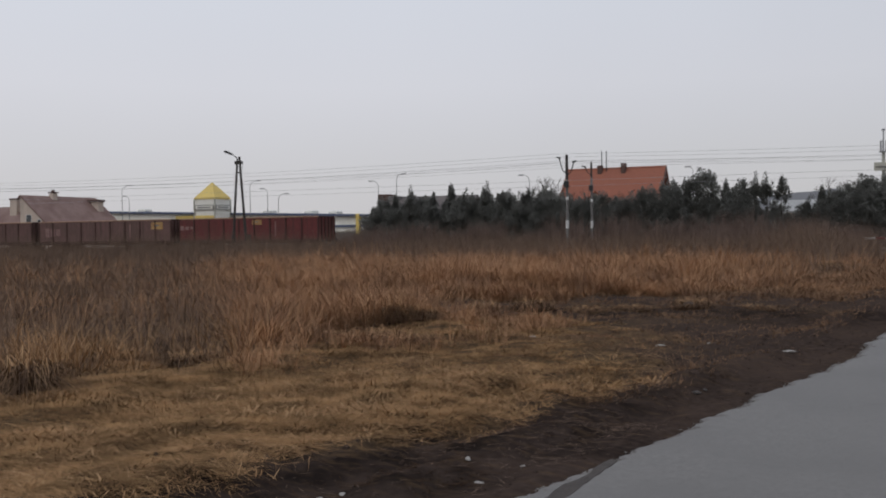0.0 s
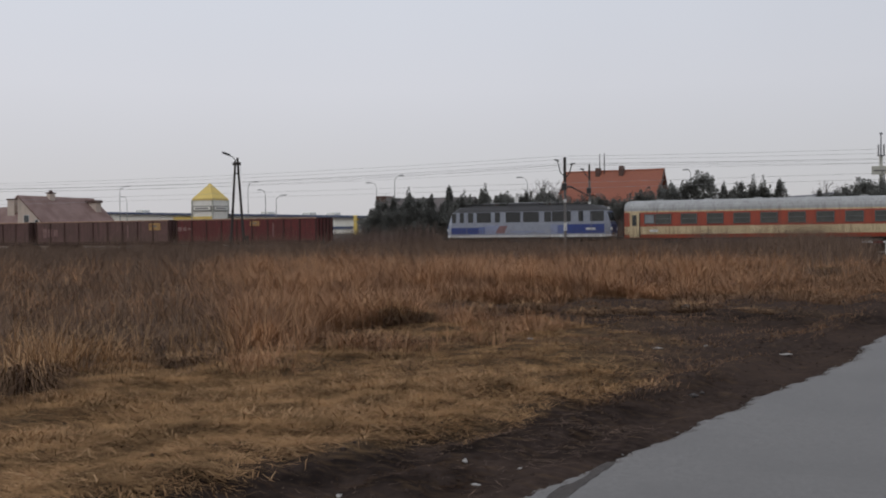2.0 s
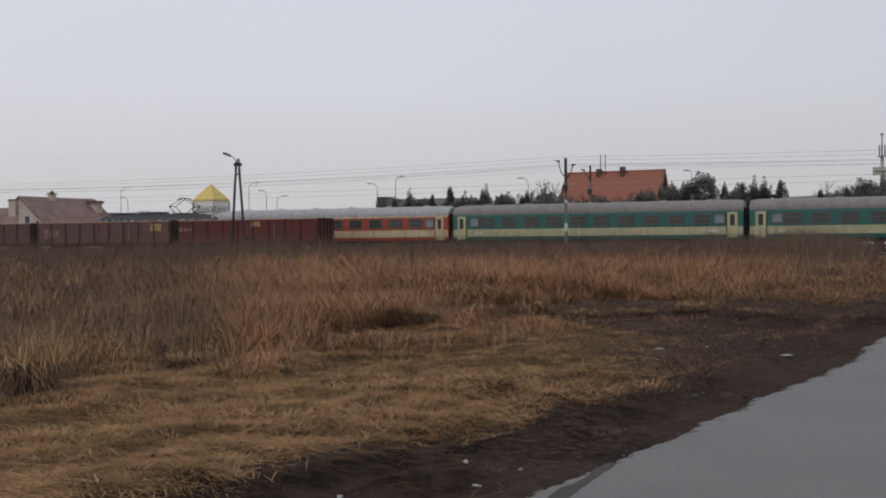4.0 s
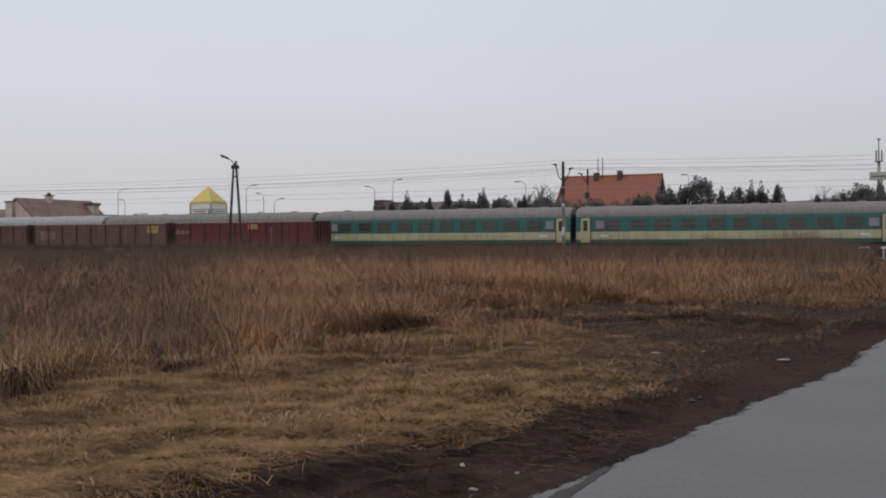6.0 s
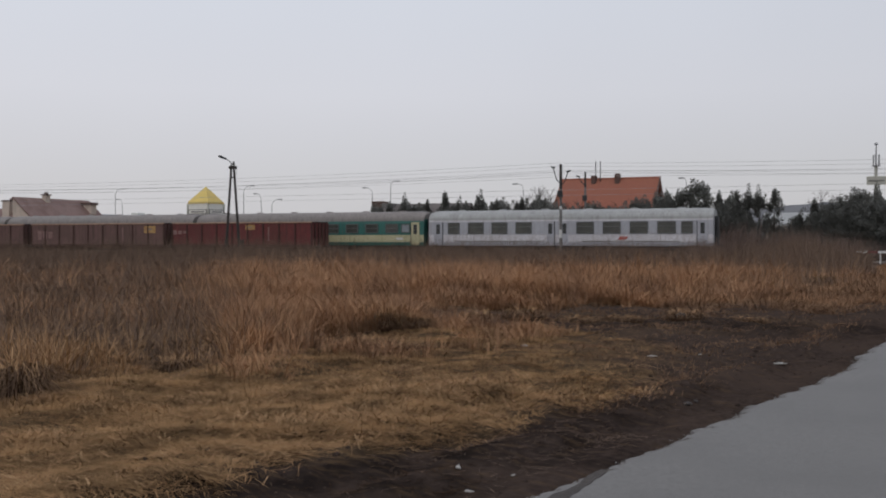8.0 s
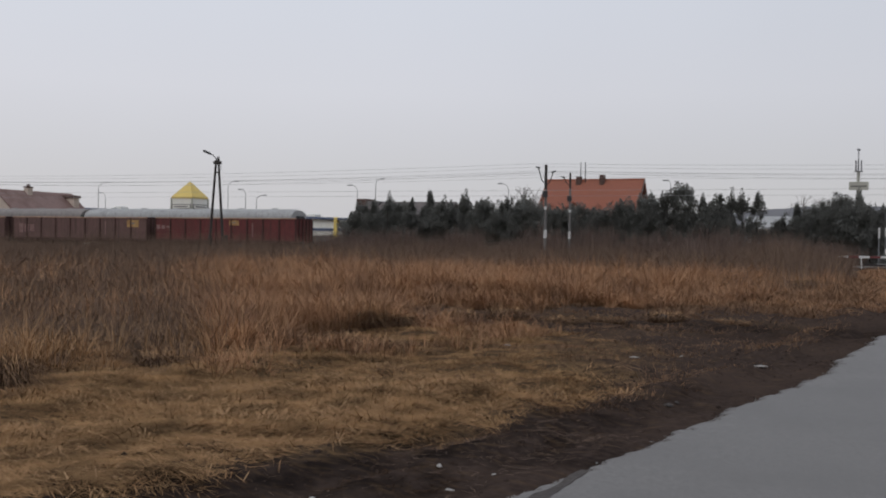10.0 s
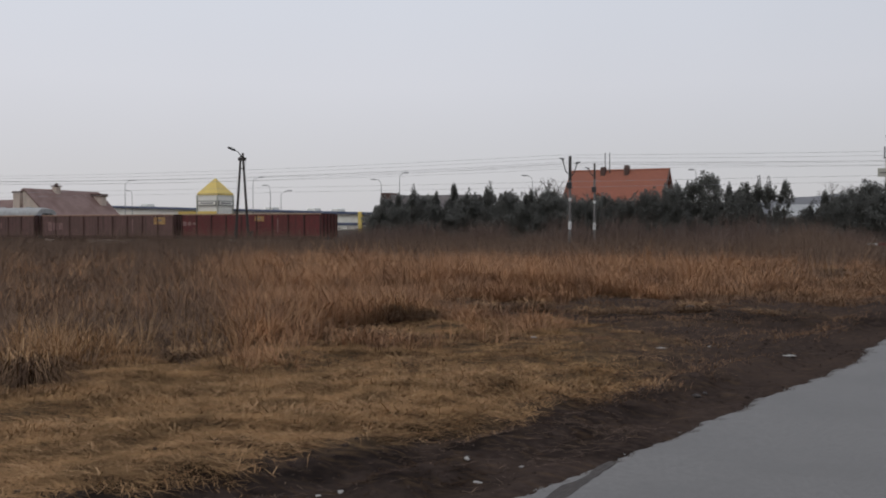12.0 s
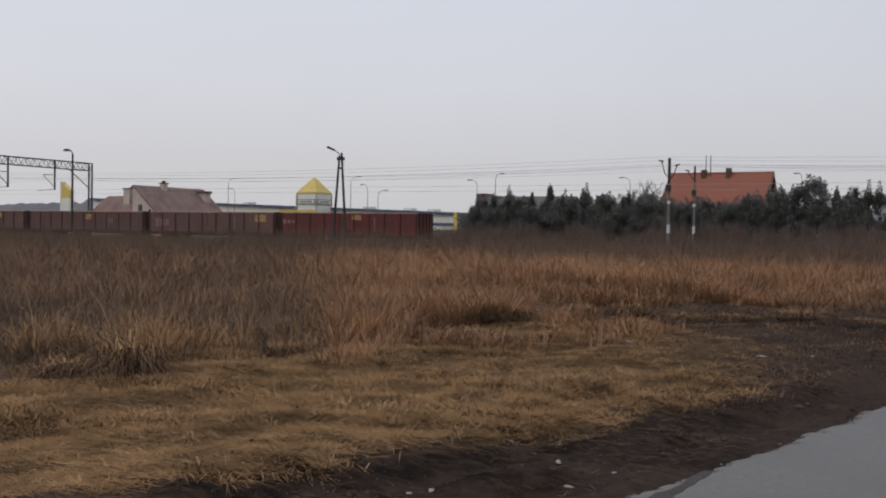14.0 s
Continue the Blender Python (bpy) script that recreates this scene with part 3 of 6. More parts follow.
def coach(name, label, band, lower, skirt, roof, windows, door_mat, doors, plate=True, line=None):
    """A passenger coach, its middle at the origin. windows: (middle, width, z0, z1, frosted); doors: (middle, width)."""
    H = 12.1
    t = thing(name, label, "railway coach", group="coaches of the passing train")
    # sides curve in slightly towards the roof
    zs = [(1.0, 1.37), (1.12, 1.42), (1.95, 1.44), (2.0, 1.44), (3.12, 1.4), (3.2, 1.38)]
    def band_part(nm, z0, z1, material, lab=""):
        y = lambda z: float(np.interp(z, [a for a, _ in zs], [b for _, b in zs]))
        m = Mesh().along_x([(-y(z0), z0), (y(z0), z0), (y(z1), z1), (-y(z1), z1)], -H, H)
        return part(nm, m, material, t, lab)
    band_part("skirt", 1.0, 1.3, skirt)
    band_part("lower_side", 1.3, 1.93, lower)
    band_part("window_band", 1.93, 3.06, band)
    band_part("cant_rail", 3.06, 3.2, lower if roof is M_ROOFPALE else band)
    prof = [(-1.4, 3.18), (1.4, 3.18), (1.37, 3.4), (1.27, 3.6), (1.06, 3.8), (0.72, 3.96), (0.3, 4.04), (0, 4.05), (-0.3, 4.04), (-0.72, 3.96), (-1.06, 3.8), (-1.27, 3.6), (-1.37, 3.4)]
    rm = Mesh()
    ends = []
    for x, k in ((-H - 0.02, 0.86), (-H + 0.25, 0.96), (-H + 0.7, 1.0), (H - 0.7, 1.0), (H - 0.25, 0.96), (H + 0.02, 0.86)):
        ends.append([(x, y * (0.97 + 0.03 * k), 3.18 + (z - 3.18) * k) for y, z in prof])
    rm.loft(ends)
    r = part("roof", rm, roof, t, smooth=False)
    for i in range(6):
        x = -9.5 + 3.8 * i
        part("roof_vent", Mesh().box(x - 0.3, x + 0.3, -0.2, 0.2, 3.98, 4.13, 0.05), roof, r)
    for s in (-1, 1):
        for x, w, z0, z1, frosted in windows:
            y0, y1 = s * 1.425, s * 1.455
            m = Mesh()
            a, b = min(y0, y1), max(y0, y1)
            f = 0.06
            m.box(x - w / 2 - f, x + w / 2 + f, a - 0.04, b, z0 - f, z0)
            m.box(x - w / 2 - f, x + w / 2 + f, a - 0.04, b, z1, z1 + f)
            m.box(x - w / 2 - f, x - w / 2, a - 0.04, b, z0, z1)
            m.box(x + w / 2, x + w / 2 + f, a - 0.04, b, z0, z1)
            if not frosted:
                m.box(x - w / 2, x + w / 2, a - 0.04, b, z1 - 0.36, z1 - 0.31)
            fr = part("window", m, M_FRAME, t)
            part("pane", Mesh().box(x - w / 2, x + w / 2, s * 1.43 - 0.015, s * 1.43 + 0.015, z0, z1), M_FROST if frosted else M_COACHGLASS, fr)
        for x, w in doors:
            d = part("door", Mesh().box(x - w / 2, x + w / 2, s * 1.44 - 0.02, s * 1.44 + 0.02, 1.05, 3.05, 0.015), door_mat, t)
            part("door_window", Mesh().box(x - 0.17, x + 0.17, s * 1.465 - 0.012, s * 1.465 + 0.012, 2.0, 2.85), M_GLASS, d)
            part("door_post", Mesh().box(x + (w / 2 + 0.03) * (1 if x < 0 else -1) - 0.03, x + (w / 2 + 0.03) * (1 if x < 0 else -1) + 0.03, s * 1.45 - 0.02, s * 1.45 + 0.02, 1.05, 3.05), M_RUBBER, d)
            part("door_step", Mesh().box(x - 0.35, x + 0.35, s * 1.3 - 0.15, s * 1.3 + 0.15, 0.5, 0.56), M_DARKSTEEL, d)
        if plate:
            for x in (-9.75, 9.75):
                part("number_plate", Mesh().box(x - 0.32, x + 0.32, s * 1.452 - 0.012, s * 1.452 + 0.012, 1.5, 1.68), M_WHITE, t)
        if line:
            for a, b in ((-9.6, -1.6), (1.6, 9.6)):
                part("stripe", Mesh().box(a, b, s * 1.436 - 0.012, s * 1.436 + 0.012, 1.33, 1.4), line, t, "thin dark stripe")
    for e in (-1, 1):
        part("gangway", Mesh().box(min(e * H, e * (H + 0.26)), max(e * H, e * (H + 0.26)), -0.72, 0.72, 1.15, 3.4, 0.1), M_RUBBER, t)
        part("end_wall", Mesh().box(min(e * H, e * (H + 0.03)), max(e * H, e * (H + 0.03)), -1.36, 1.36, 1.0, 3.3), band, t)
    part("underframe", Mesh().box(-11.8, 11.8, -1.2, 1.2, 0.86, 1.02), M_DARKSTEEL, t)
    for x, w in ((-3.4, 1.6), (0.4, 2.2), (3.9, 1.2)):
        part("equipment_box", Mesh().box(x - w / 2, x + w / 2, -1.25, 1.25, 0.4, 0.88, 0.05), M_DARKSTEEL, t)
    for x in (-8.6, 8.6):
        bogie(t, x)
    buffers(t, H)
    return t


main_w = [(-9.0 + 2.0 * i, 1.14, 2.17, 2.87, False) for i in range(10)]
wc = [(-10.1, 0.7, 2.2, 2.85, True), (10.35, 0.7, 2.2, 2.85, True)]
end_doors = [(-11.3, 0.78), (11.3, 0.78)]
red_coach = coach("passenger_coach", "cream and orange-red passenger coach with a pale roof", M_RED, M_CREAM, M_RED, M_ROOFPALE, main_w + wc, M_CREAM, end_doors)
green_label = "sea-green and pale yellow passenger coach with a sooty roof"
green_a = coach("passenger_coach", green_label, M_GREEN, M_LIME, M_GREEN, M_ROOFDARK, main_w + wc, M_LIME, end_doors)
green_b = copy_thing(green_a, pose(0, TRACK_FAR, RAIL_FAR))
green_c = copy_thing(green_a, pose(0, TRACK_FAR, RAIL_FAR))
grey_w = [(-9.75, 0.95, 2.06, 2.93, False)] + [(-7.7 + 2.15 * i, 1.3, 2.06, 2.93, False) for i in range(3)] + [(1.9 + 2.2 * i, 1.35, 2.06, 2.93, False) for i in range(4)] + [(10.1, 0.8, 2.06, 2.93, False)]
grey_coach = coach("passenger_coach", "light grey passenger coach with whitish lower sides", M_COACHGREY, M_COACHWHITE, M_COACHGREY, M_ROOFPALE, grey_w, M_COACHGREY,
                   [(-11.2, 0.8), (-1.05, 0.62), (0.15, 0.62), (11.3, 0.8)], plate=False, line=M_SIGNBAR)
for s in (-1, 1):
    part("emblem", Mesh().add([(4.6, s * 1.452, 1.5), (5.2, s * 1.452, 1.5), (5.5, s * 1.452, 1.75), (4.8, s * 1.452, 1.78), (4.6, s * 1.43, 1.5), (5.2, s * 1.43, 1.5), (5.5, s * 1.43, 1.75), (4.8, s * 1.43, 1.78)],
                          [(0, 1, 2, 3), (4, 7, 6, 5), (0, 4, 5, 1), (1, 5, 6, 2), (2, 6, 7, 3), (3, 7, 4, 0)]), M_LOGO, grey_coach, "small reddish emblem")


def locomotive():
    t = thing("locomotive", "silver and blue electric locomotive with one raised pantograph", "locomotive")
    L = 7.25
    def hull(z0, z1, y0, y1, in0, in1):
        """A slice of the body between two heights, its cab ends raked back by in0 and in1."""
        m = Mesh()
        def ring(z, y, i):
            e = L - i
            return [(-e, -y + 0.42, z), (-e + 0.42, -y, z), (e - 0.42, -y, z), (e, -y + 0.42, z), (e, y - 0.42, z), (e - 0.42, y, z), (-e + 0.42, y, z), (-e, y - 0.42, z)]
        return m.loft([ring(z0, y0, in0), ring(z1, y1, in1)])
    part("white_sill", hull(1.16, 1.34, 1.49, 1.49, 0.0, 0.0), M_WHITE, t, "white line along the foot of the body")
    part("lower_body", hull(1.34, 2.22, 1.47, 1.47, 0.02, 0.08), M_LOCOGREY, t)
    part("upper_body", hull(2.22, 3.32, 1.47, 1.43, 0.08, 0.42), M_LOCOGREY, t)
    roof = part("roof", hull(3.32, 3.76, 1.45, 1.0, 0.38, 1.0), M_LOCOROOF, t)
    part("roof_deck", Mesh().box(-5.4, 5.4, -0.75, 0.75, 3.74, 3.86, 0.06), M_DARKSTEEL, roof)
    part("roof_hood", Mesh().box(-1.9, 1.0, -0.7, 0.7, 3.84, 4.1, 0.1), M_LOCOROOF, roof)
    for x in (-4.4, -3.2, 1.6, 2.4):
        part("roof_insulator", Mesh().rod((x, 0.4, 3.84), (x, 0.4, 4.1), 0.07, 0.05), M_BRICK, roof)
    part("roof_cable", Mesh().path([(-4.6, 0.4, 4.1), (-1.0, 0.42, 4.14), (2.6, 0.4, 4.1)], 0.025), M_WIRE, roof)
    for s in (-1, 1):
        y = s * 1.475
        def panel(nm, x0, x1, z0, z1, material, d=0.012, lab="", par=t):
            return part(nm, Mesh().box(x0, x1, y - d, y + d, z0, z1), material, par, lab)
        panel("blue_panel", -6.75, -4.2, 1.45, 2.0, M_LOCOBLUE, lab="blue lower side panel")
        panel("fading_panel", -4.19, -3.6, 1.45, 2.05, M_LOCOFADE, lab="fading blue side panel")
        panel("fading_panel", 2.8, 3.5, 1.45, 2.15, M_LOCOFADE, 0.014, lab="fading blue side panel")
        panel("blue_panel", 3.51, 6.75, 1.45, 2.2, M_LOCOBLUE, lab="blue lower side panel")
        panel("pale_panel", -3.58, -2.4, 1.45, 2.2, M_LOCOMID, lab="pale blue side panel")
        panel("pale_panel", 2.2, 2.79, 1.45, 2.2, M_LOCOMID, lab="pale blue side panel")
        part("side_mark", Mesh().loft([[(-2.7, y - 0.022, 1.5), (-1.9, y - 0.022, 1.5), (-1.6, y - 0.022, 2.14), (-2.3, y - 0.022, 2.14)], [(-2.7, y + 0.022, 1.5), (-1.9, y + 0.022, 1.5), (-1.6, y + 0.022, 2.14), (-2.3, y + 0.022, 2.14)]]), M_LOCOMARK, t, "slanting faded red mark")
        panel("lettering_bar", -1.3, 1.6, 1.55, 1.68, M_LOCOMID)
        panel("number_plate", 5.2, 6.0, 1.72, 1.9, M_WHITE, 0.02)
        for x0, x1 in ((-5.94, -5.59), (-5.17, -4.71), (-4.38, -3.1), (-2.72, -2.27), (-1.74, -0.45), (-0.18, 1.18), (1.66, 2.24), (2.34, 3.93), (4.6, 4.98)):
            f = panel("side_window" if x1 - x0 > 1 else "cab_door_window", x0, x1, 2.44, 3.28, M_GLASS, 0.03)
            if x1 - x0 > 1:
                for k in range(4):
                    z = 2.55 + 0.18 * k
                    part("louvre", Mesh().box(x0 + 0.04, x1 - 0.04, y - 0.036, y + 0.036, z, z + 0.05), M_DARKSTEEL, f)
        for x0, x1 in ((-6.68, -6.32), (5.59, 6.7)):
            panel("cab_side_window", x0, x1, 2.44, 3.26, M_GLASS, 0.03)
        for x in (-5.3, 5.7):
            part("handrail", Mesh().rod((x, y + s * 0.06, 1.4), (x, y + s * 0.06, 3.1), 0.018, n=6), M_STEEL, t)
    for e in (-1, 1):
        for s in (-1, 1):
            c = Mesh()
            x0, x1 = L - 0.13, L - 0.37
            c.loft([[(e * (x0 + 0.015), s * 0.12, 2.45), (e * (x0 + 0.015), s * 0.98, 2.45), (e * (x1 + 0.03), s * 0.94, 3.2), (e * (x1 + 0.03), s * 0.12, 3.2)],
                    [(e * (x0 - 0.03), s * 0.12, 2.45), (e * (x0 - 0.03), s * 0.98, 2.45), (e * (x1 - 0.03), s * 0.94, 3.2), (e * (x1 - 0.03), s * 0.12, 3.2)]])
            part("windscreen", c, M_GLASS, t)
            part("headlight", Mesh().rod((e * (L - 0.06), s * 0.95, 1.8), (e * (L + 0.05), s * 0.95, 1.8), 0.16, 0.14, 14), M_WHITE, t)
        part("top_light", Mesh().rod((e * (L - 0.55), 0, 3.5), (e * (L - 0.42), 0, 3.5), 0.13, 0.11, 12), M_WHITE, t)
        part("nose_panel", Mesh().box(min(e * (L - 0.05), e * (L + 0.012)), max(e * (L - 0.05), e * (L + 0.012)), -1.05, 1.05, 1.44, 2.2), M_LOCOBLUE, t)
        # dark slab laid over the upper cab end to paint its shade
        part("end_shade", Mesh().loft([[(e * (L - 0.085), -1.04, 2.24), (e * (L - 0.085), 1.04, 2.24), (e * (L - 0.395), 0.98, 3.3), (e * (L - 0.395), -0.98, 3.2)], [(e * (L - 0.2), -1.04, 2.24), (e * (L - 0.2), 1.04, 2.24), (e * (L - 0.5), 0.98, 3.2), (e * (L - 0.5), -0.98, 3.2)]]), M_LOCOBLUE, t, "dark blue slab painting the shade of the cab front")
    # diamond pantograph, raised at the rear
    p = part("pantograph", Mesh().box(2.3, 4.5, -0.55, 0.55, 3.86, 3.94), M_DARKSTEEL, t, "raised diamond pantograph")
    for s in (-1, 1):
        for k in (-1, 1):
            part("lower_arm", Mesh().rod((3.4 + k * 0.7, s * 0.5, 3.94), (3.4 + k * 1.58, s * 0.45, 4.62), 0.04, n=6), M_DARKSTEEL, p)
            part("upper_arm", Mesh().rod((3.4 + k * 1.58, s * 0.45, 4.62), (3.4 + k * 0.1, s * 0.3, 5.4), 0.032, n=6), M_DARKSTEEL, p)
    for k in (-1, 1):
        part("cross_tube", Mesh().rod((3.4 + k * 1.58, -0.47, 4.62), (3.4 + k * 1.58, 0.47, 4.62), 0.04, n=6), M_DARKSTEEL, p)
        part("contact_bow", Mesh().path([(3.4 + k * 0.13, -0.95, 5.26), (3.4 + k * 0.13, -0.65, 5.42), (3.4 + k * 0.13, 0.65, 5.42), (3.4 + k * 0.13, 0.95, 5.26)], 0.035), M_DARKSTEEL, p)
    q = part("pantograph", Mesh().box(-5.6, -3.2, -0.55, 0.55, 3.86, 3.92), M_DARKSTEEL, t, "folded pantograph")
    for s in (-1, 1):
        part("lower_arm", Mesh().rod((-5.7, s * 0.5, 3.98), (-3.1, s * 0.45, 4.04), 0.03, n=6), M_DARKSTEEL, q)
    part("underframe", Mesh().box(-6.9, 6.9, -1.3, 1.3, 0.95, 1.16), M_DARKSTEEL, t)
    part("battery_box", Mesh().box(-1.4, 1.4, -1.35, 1.35, 0.35, 0.95, 0.06), M_DARKSTEEL, t)
    for x in (-4.25, 4.25):
        bogie(t, x, 3.0, 0.62)
    buffers(t, L)
    return t


loco = locomotive()


def gondola(x_right, length, material, panels, plates, chalk, label):
    """An open goods wagon with ribbed steel sides, standing on the near track."""
    t = thing("goods_wagon", label, "goods wagon", pose(x_right - length / 2, TRACK_NEAR, 0), "standing row of goods wagons")
    h = length / 2 - 0.5
    b = Mesh()
    b.box(-h, h, -1.4, 1.4, 1.1, 1.2)
    for s in (-1, 1):
        b.box(-h, h, min(s * 1.36, s * 1.41), max(s * 1.36, s * 1.41), 1.2, 3.1)
        b.box(min(s * h, s * (h - 0.06)), max(s * h, s * (h - 0.06)), -1.36, 1.36, 1.2, 3.1)
    part("body", b, material, t)
    for s in (-1, 1):
        part("top_rail", Mesh().box(-h - 0.03, h + 0.03, s * 1.4 - 0.06, s * 1.4 + 0.06, 3.08, 3.18, 0.02), M_TOPRAIL, t)
        part("sole_bar", Mesh().box(-h, h, s * 1.38 - 0.06, s * 1.38 + 0.06, 1.0, 1.22, 0.02), M_RIB, t)
        for i in range(panels + 1):
            x = -h + 2 * h * i / panels
            part("rib", Mesh().box(x - 0.06, x + 0.06, s * 1.44 - 0.04, s * 1.44 + 0.04, 1.15, 3.08, 0.015), M_RIB, t)
        part("end_rail", Mesh().box(s * (h + 0.0) - 0.05, s * (h + 0.0) + 0.05, -1.3, 1.3, 3.08, 3.18, 0.02), M_RIB, t)
        for y in (-0.9, -0.3, 0.3, 0.9):
            part("end_post", Mesh().box(s * (h + 0.05) - 0.05, s * (h + 0.05) + 0.05, y - 0.05, y + 0.05, 1.15, 3.08), M_RIB, t)
    for x, w, z0, z1 in plates:
        part("plate", Mesh().box(x - w / 2, x + w / 2, -1.45, -1.41, z0, z1), M_YELLOW, t, "faded yellow plate")
        part("plate_bar", Mesh().box(x - w * 0.2, x + w * 0.2, -1.465, -1.45, z0 * 0.55 + z1 * 0.45, z0 * 0.35 + z1 * 0.65), M_SIGNBAR, t)
    for x, w, z0, z1 in chalk:
        for k in range(3):
            part("chalk_mark", Mesh().box(x - w / 2 + w * 0.36 * k, x - w / 2 + w * 0.36 * k + w * 0.26, -1.425, -1.405, z0 + 0.05 * k, z1 - 0.04 * k), M_CHALK, t)
    if chalk:
        part("paint_drip", Mesh().box(h * 0.41 - 0.06, h * 0.41 + 0.07, -1.43, -1.405, 1.5, 2.75), M_CHALK, t, "pale run of paint down the side")
    for s in (-1, 1):
        bogie(t, s * (h - 2.2), 1.8, 0.46, M_RIB)
    part("underframe", Mesh().box(-h, h, -0.9, 0.9, 0.85, 1.1), M_RIB, t)
    buffers(t, h, 1.03)


gondola(-40.7, 15.5, M_WAGON[0], 9, [(1.1, 0.95, 2.5, 2.95)], [(-6.4, 1.5, 2.1, 2.5)], "oxide-red open goods wagon with ribbed steel sides")
gondola(-56.2, 16.9, M_WAGON[1], 9, [(6.4, 1.3, 2.25, 2.9)], [(-6.2, 1.9, 1.65, 2.5)], "rust-brown open goods wagon with a yellow plate")
gondola(-73.1, 18.2, M_WAGON[2], 10, [(0.7, 0.85, 2.3, 2.85)], [(4.0, 0.6, 1.8, 2.5)], "weathered russet open goods wagon with ribbed sides")
gondola(-91.3, 16.6, M_WAGON[1], 9, [(3.6, 0.9, 2.4, 2.9)], [], "rust-brown open goods wagon with ribbed sides")
gondola(-107.9, 16.6, M_WAGON[2], 9, [], [], "weathered russet open goods wagon with ribbed sides")


# ---- poles, lamps, wires ----
def a_pole():
    t = thing("utility_pole", "dark A-shaped twin-leg wooden pole with a lamp on top", "utility pole", pose(-44.6, 64, GROUND_FAR + 0.05))
    for s in (-1, 1):
        part("leg", Mesh().rod((s * 0.72, 0, 0), (s * 0.1, 0, 7.9 + (0.25 if s > 0 else 0)), 0.12, 0.085, 10), M_POLE, t)
        part("foot", Mesh().box(s * 0.74 - 0.13, s * 0.74 + 0.13, 0.1, 0.32, 0, 1.9, 0.03), M_POLE, t)
    part("brace", Mesh().rod((-0.2, 0, 6.9), (0.2, 0, 6.9), 0.06), M_POLE, t)
    part("cross_piece", Mesh().box(-0.3, 0.36, -0.12, 0.12, 7.55, 7.8, 0.02), M_POLE, t)
    l = part("lamp_arm", Mesh().path([(0.05, -0.1, 7.9), (-0.25, -0.2, 8.25), (-0.6, -0.2, 8.42)], 0.035), M_DARKSTEEL, t)
    part("lamp_head", Mesh().loft([[(-0.5, -0.3, 8.3), (-0.5, -0.1, 8.3), (-0.5, -0.1, 8.44), (-0.5, -0.3, 8.44)], [(-1.05, -0.34, 8.5), (-1.05, -0.06, 8.5), (-1.05, -0.06, 8.68), (-1.05, -0.34, 8.68)], [(-1.2, -0.26, 8.58), (-1.2, -0.14, 8.58), (-1.2, -0.14, 8.66), (-1.2, -0.26, 8.66)]]), M_DARKSTEEL, l)
    for k, z in enumerate((7.3, 7.05)):
        part("insulator", Mesh().rod((0.42, -0.1, z), (0.42, -0.1, z + 0.16), 0.05, 0.03), M_WHITE, t)


a_pole()


def mast(x, y, top, label, arms, dark=1.9):
    t = thing("line_mast", label, "line mast", pose(x, y, GROUND_FAR))
    top -= GROUND_FAR
    part("shaft", Mesh().rod((0, 0, 0), (0, 0, top - dark), 0.12, 0.095, 10), M_CONCRETE, t)
    part("top_shaft", Mesh().rod((0, 0, top - dark - 0.05), (0, 0, top), 0.065 * dark, 0.06 * dark, 10), M_POLE, t, "dark upper end")
    part("white_band", Mesh().rod((0, 0, 2.1), (0, 0, 2.75), 0.128, 0.125, 12), M_WHITE, t)
    part("collar", Mesh().rod((0, 0, top - 3.6), (0, 0, top - 3.35), 0.118, 0.118, 12), M_WHITE, t)
    part("junction_box", Mesh().box(-0.2, 0.2, -0.32, -0.1, top - 2.6, top - 2.1, 0.03), M_DARKSTEEL, t)
    for dx, z0, z1 in arms:
        a = part("arm", Mesh().path([(0, -0.05, z0 - GROUND_FAR), (dx * 0.55, -0.05, z0 - GROUND_FAR + 0.35), (dx, -0.05, z1 - GROUND_FAR)], 0.045), M_DARKSTEEL, t)
        part("insulator", Mesh().rod((dx - 0.14 * (1 if dx > 0 else -1), -0.05, z1 - GROUND_FAR - 0.05), (dx + 0.22 * (1 if dx > 0 else -1), -0.05, z1 - GROUND_FAR + 0.05), 0.075, 0.05), M_DARKSTEEL, a)


mast(-20.25, 73.9, 7.66, "slim concrete mast with white band and dark top", [(-0.62, 6.1, 7.45), (0.62, 5.95, 7.1)])
mast(-20.75, 84.0, 7.75, "slim concrete mast with white band behind the tracks", [(-0.62, 6.5, 7.35)], 1.4)


def street_lamp(x, y, top, reach, label="grey steel street lamp with a curved arm"):
    t = thing("street_lamp", label, "street lamp", pose(x, y, GROUND_FAR), "street lamps behind the railway")
    z = top - GROUND_FAR
    part("pole", Mesh().rod((0, 0, 0), (0, 0, z - 0.9), 0.075, 0.045, 8), M_STEEL, t)
    reach *= 0.7
    pts = [(reach * (1 - math.cos(a)), 0, z - 0.9 + 0.9 * math.sin(a)) for a in np.linspace(0, math.pi / 2, 6)]
    part("arm", Mesh().path(pts, 0.035), M_STEEL, t)
    s = 1 if reach > 0 else -1
    part("lamp_head", Mesh().box(min(pts[-1][0], pts[-1][0] + s * 0.75), max(pts[-1][0], pts[-1][0] + s * 0.75), -0.14, 0.14, z - 0.06, z + 0.08, 0.04), M_STEEL, t)


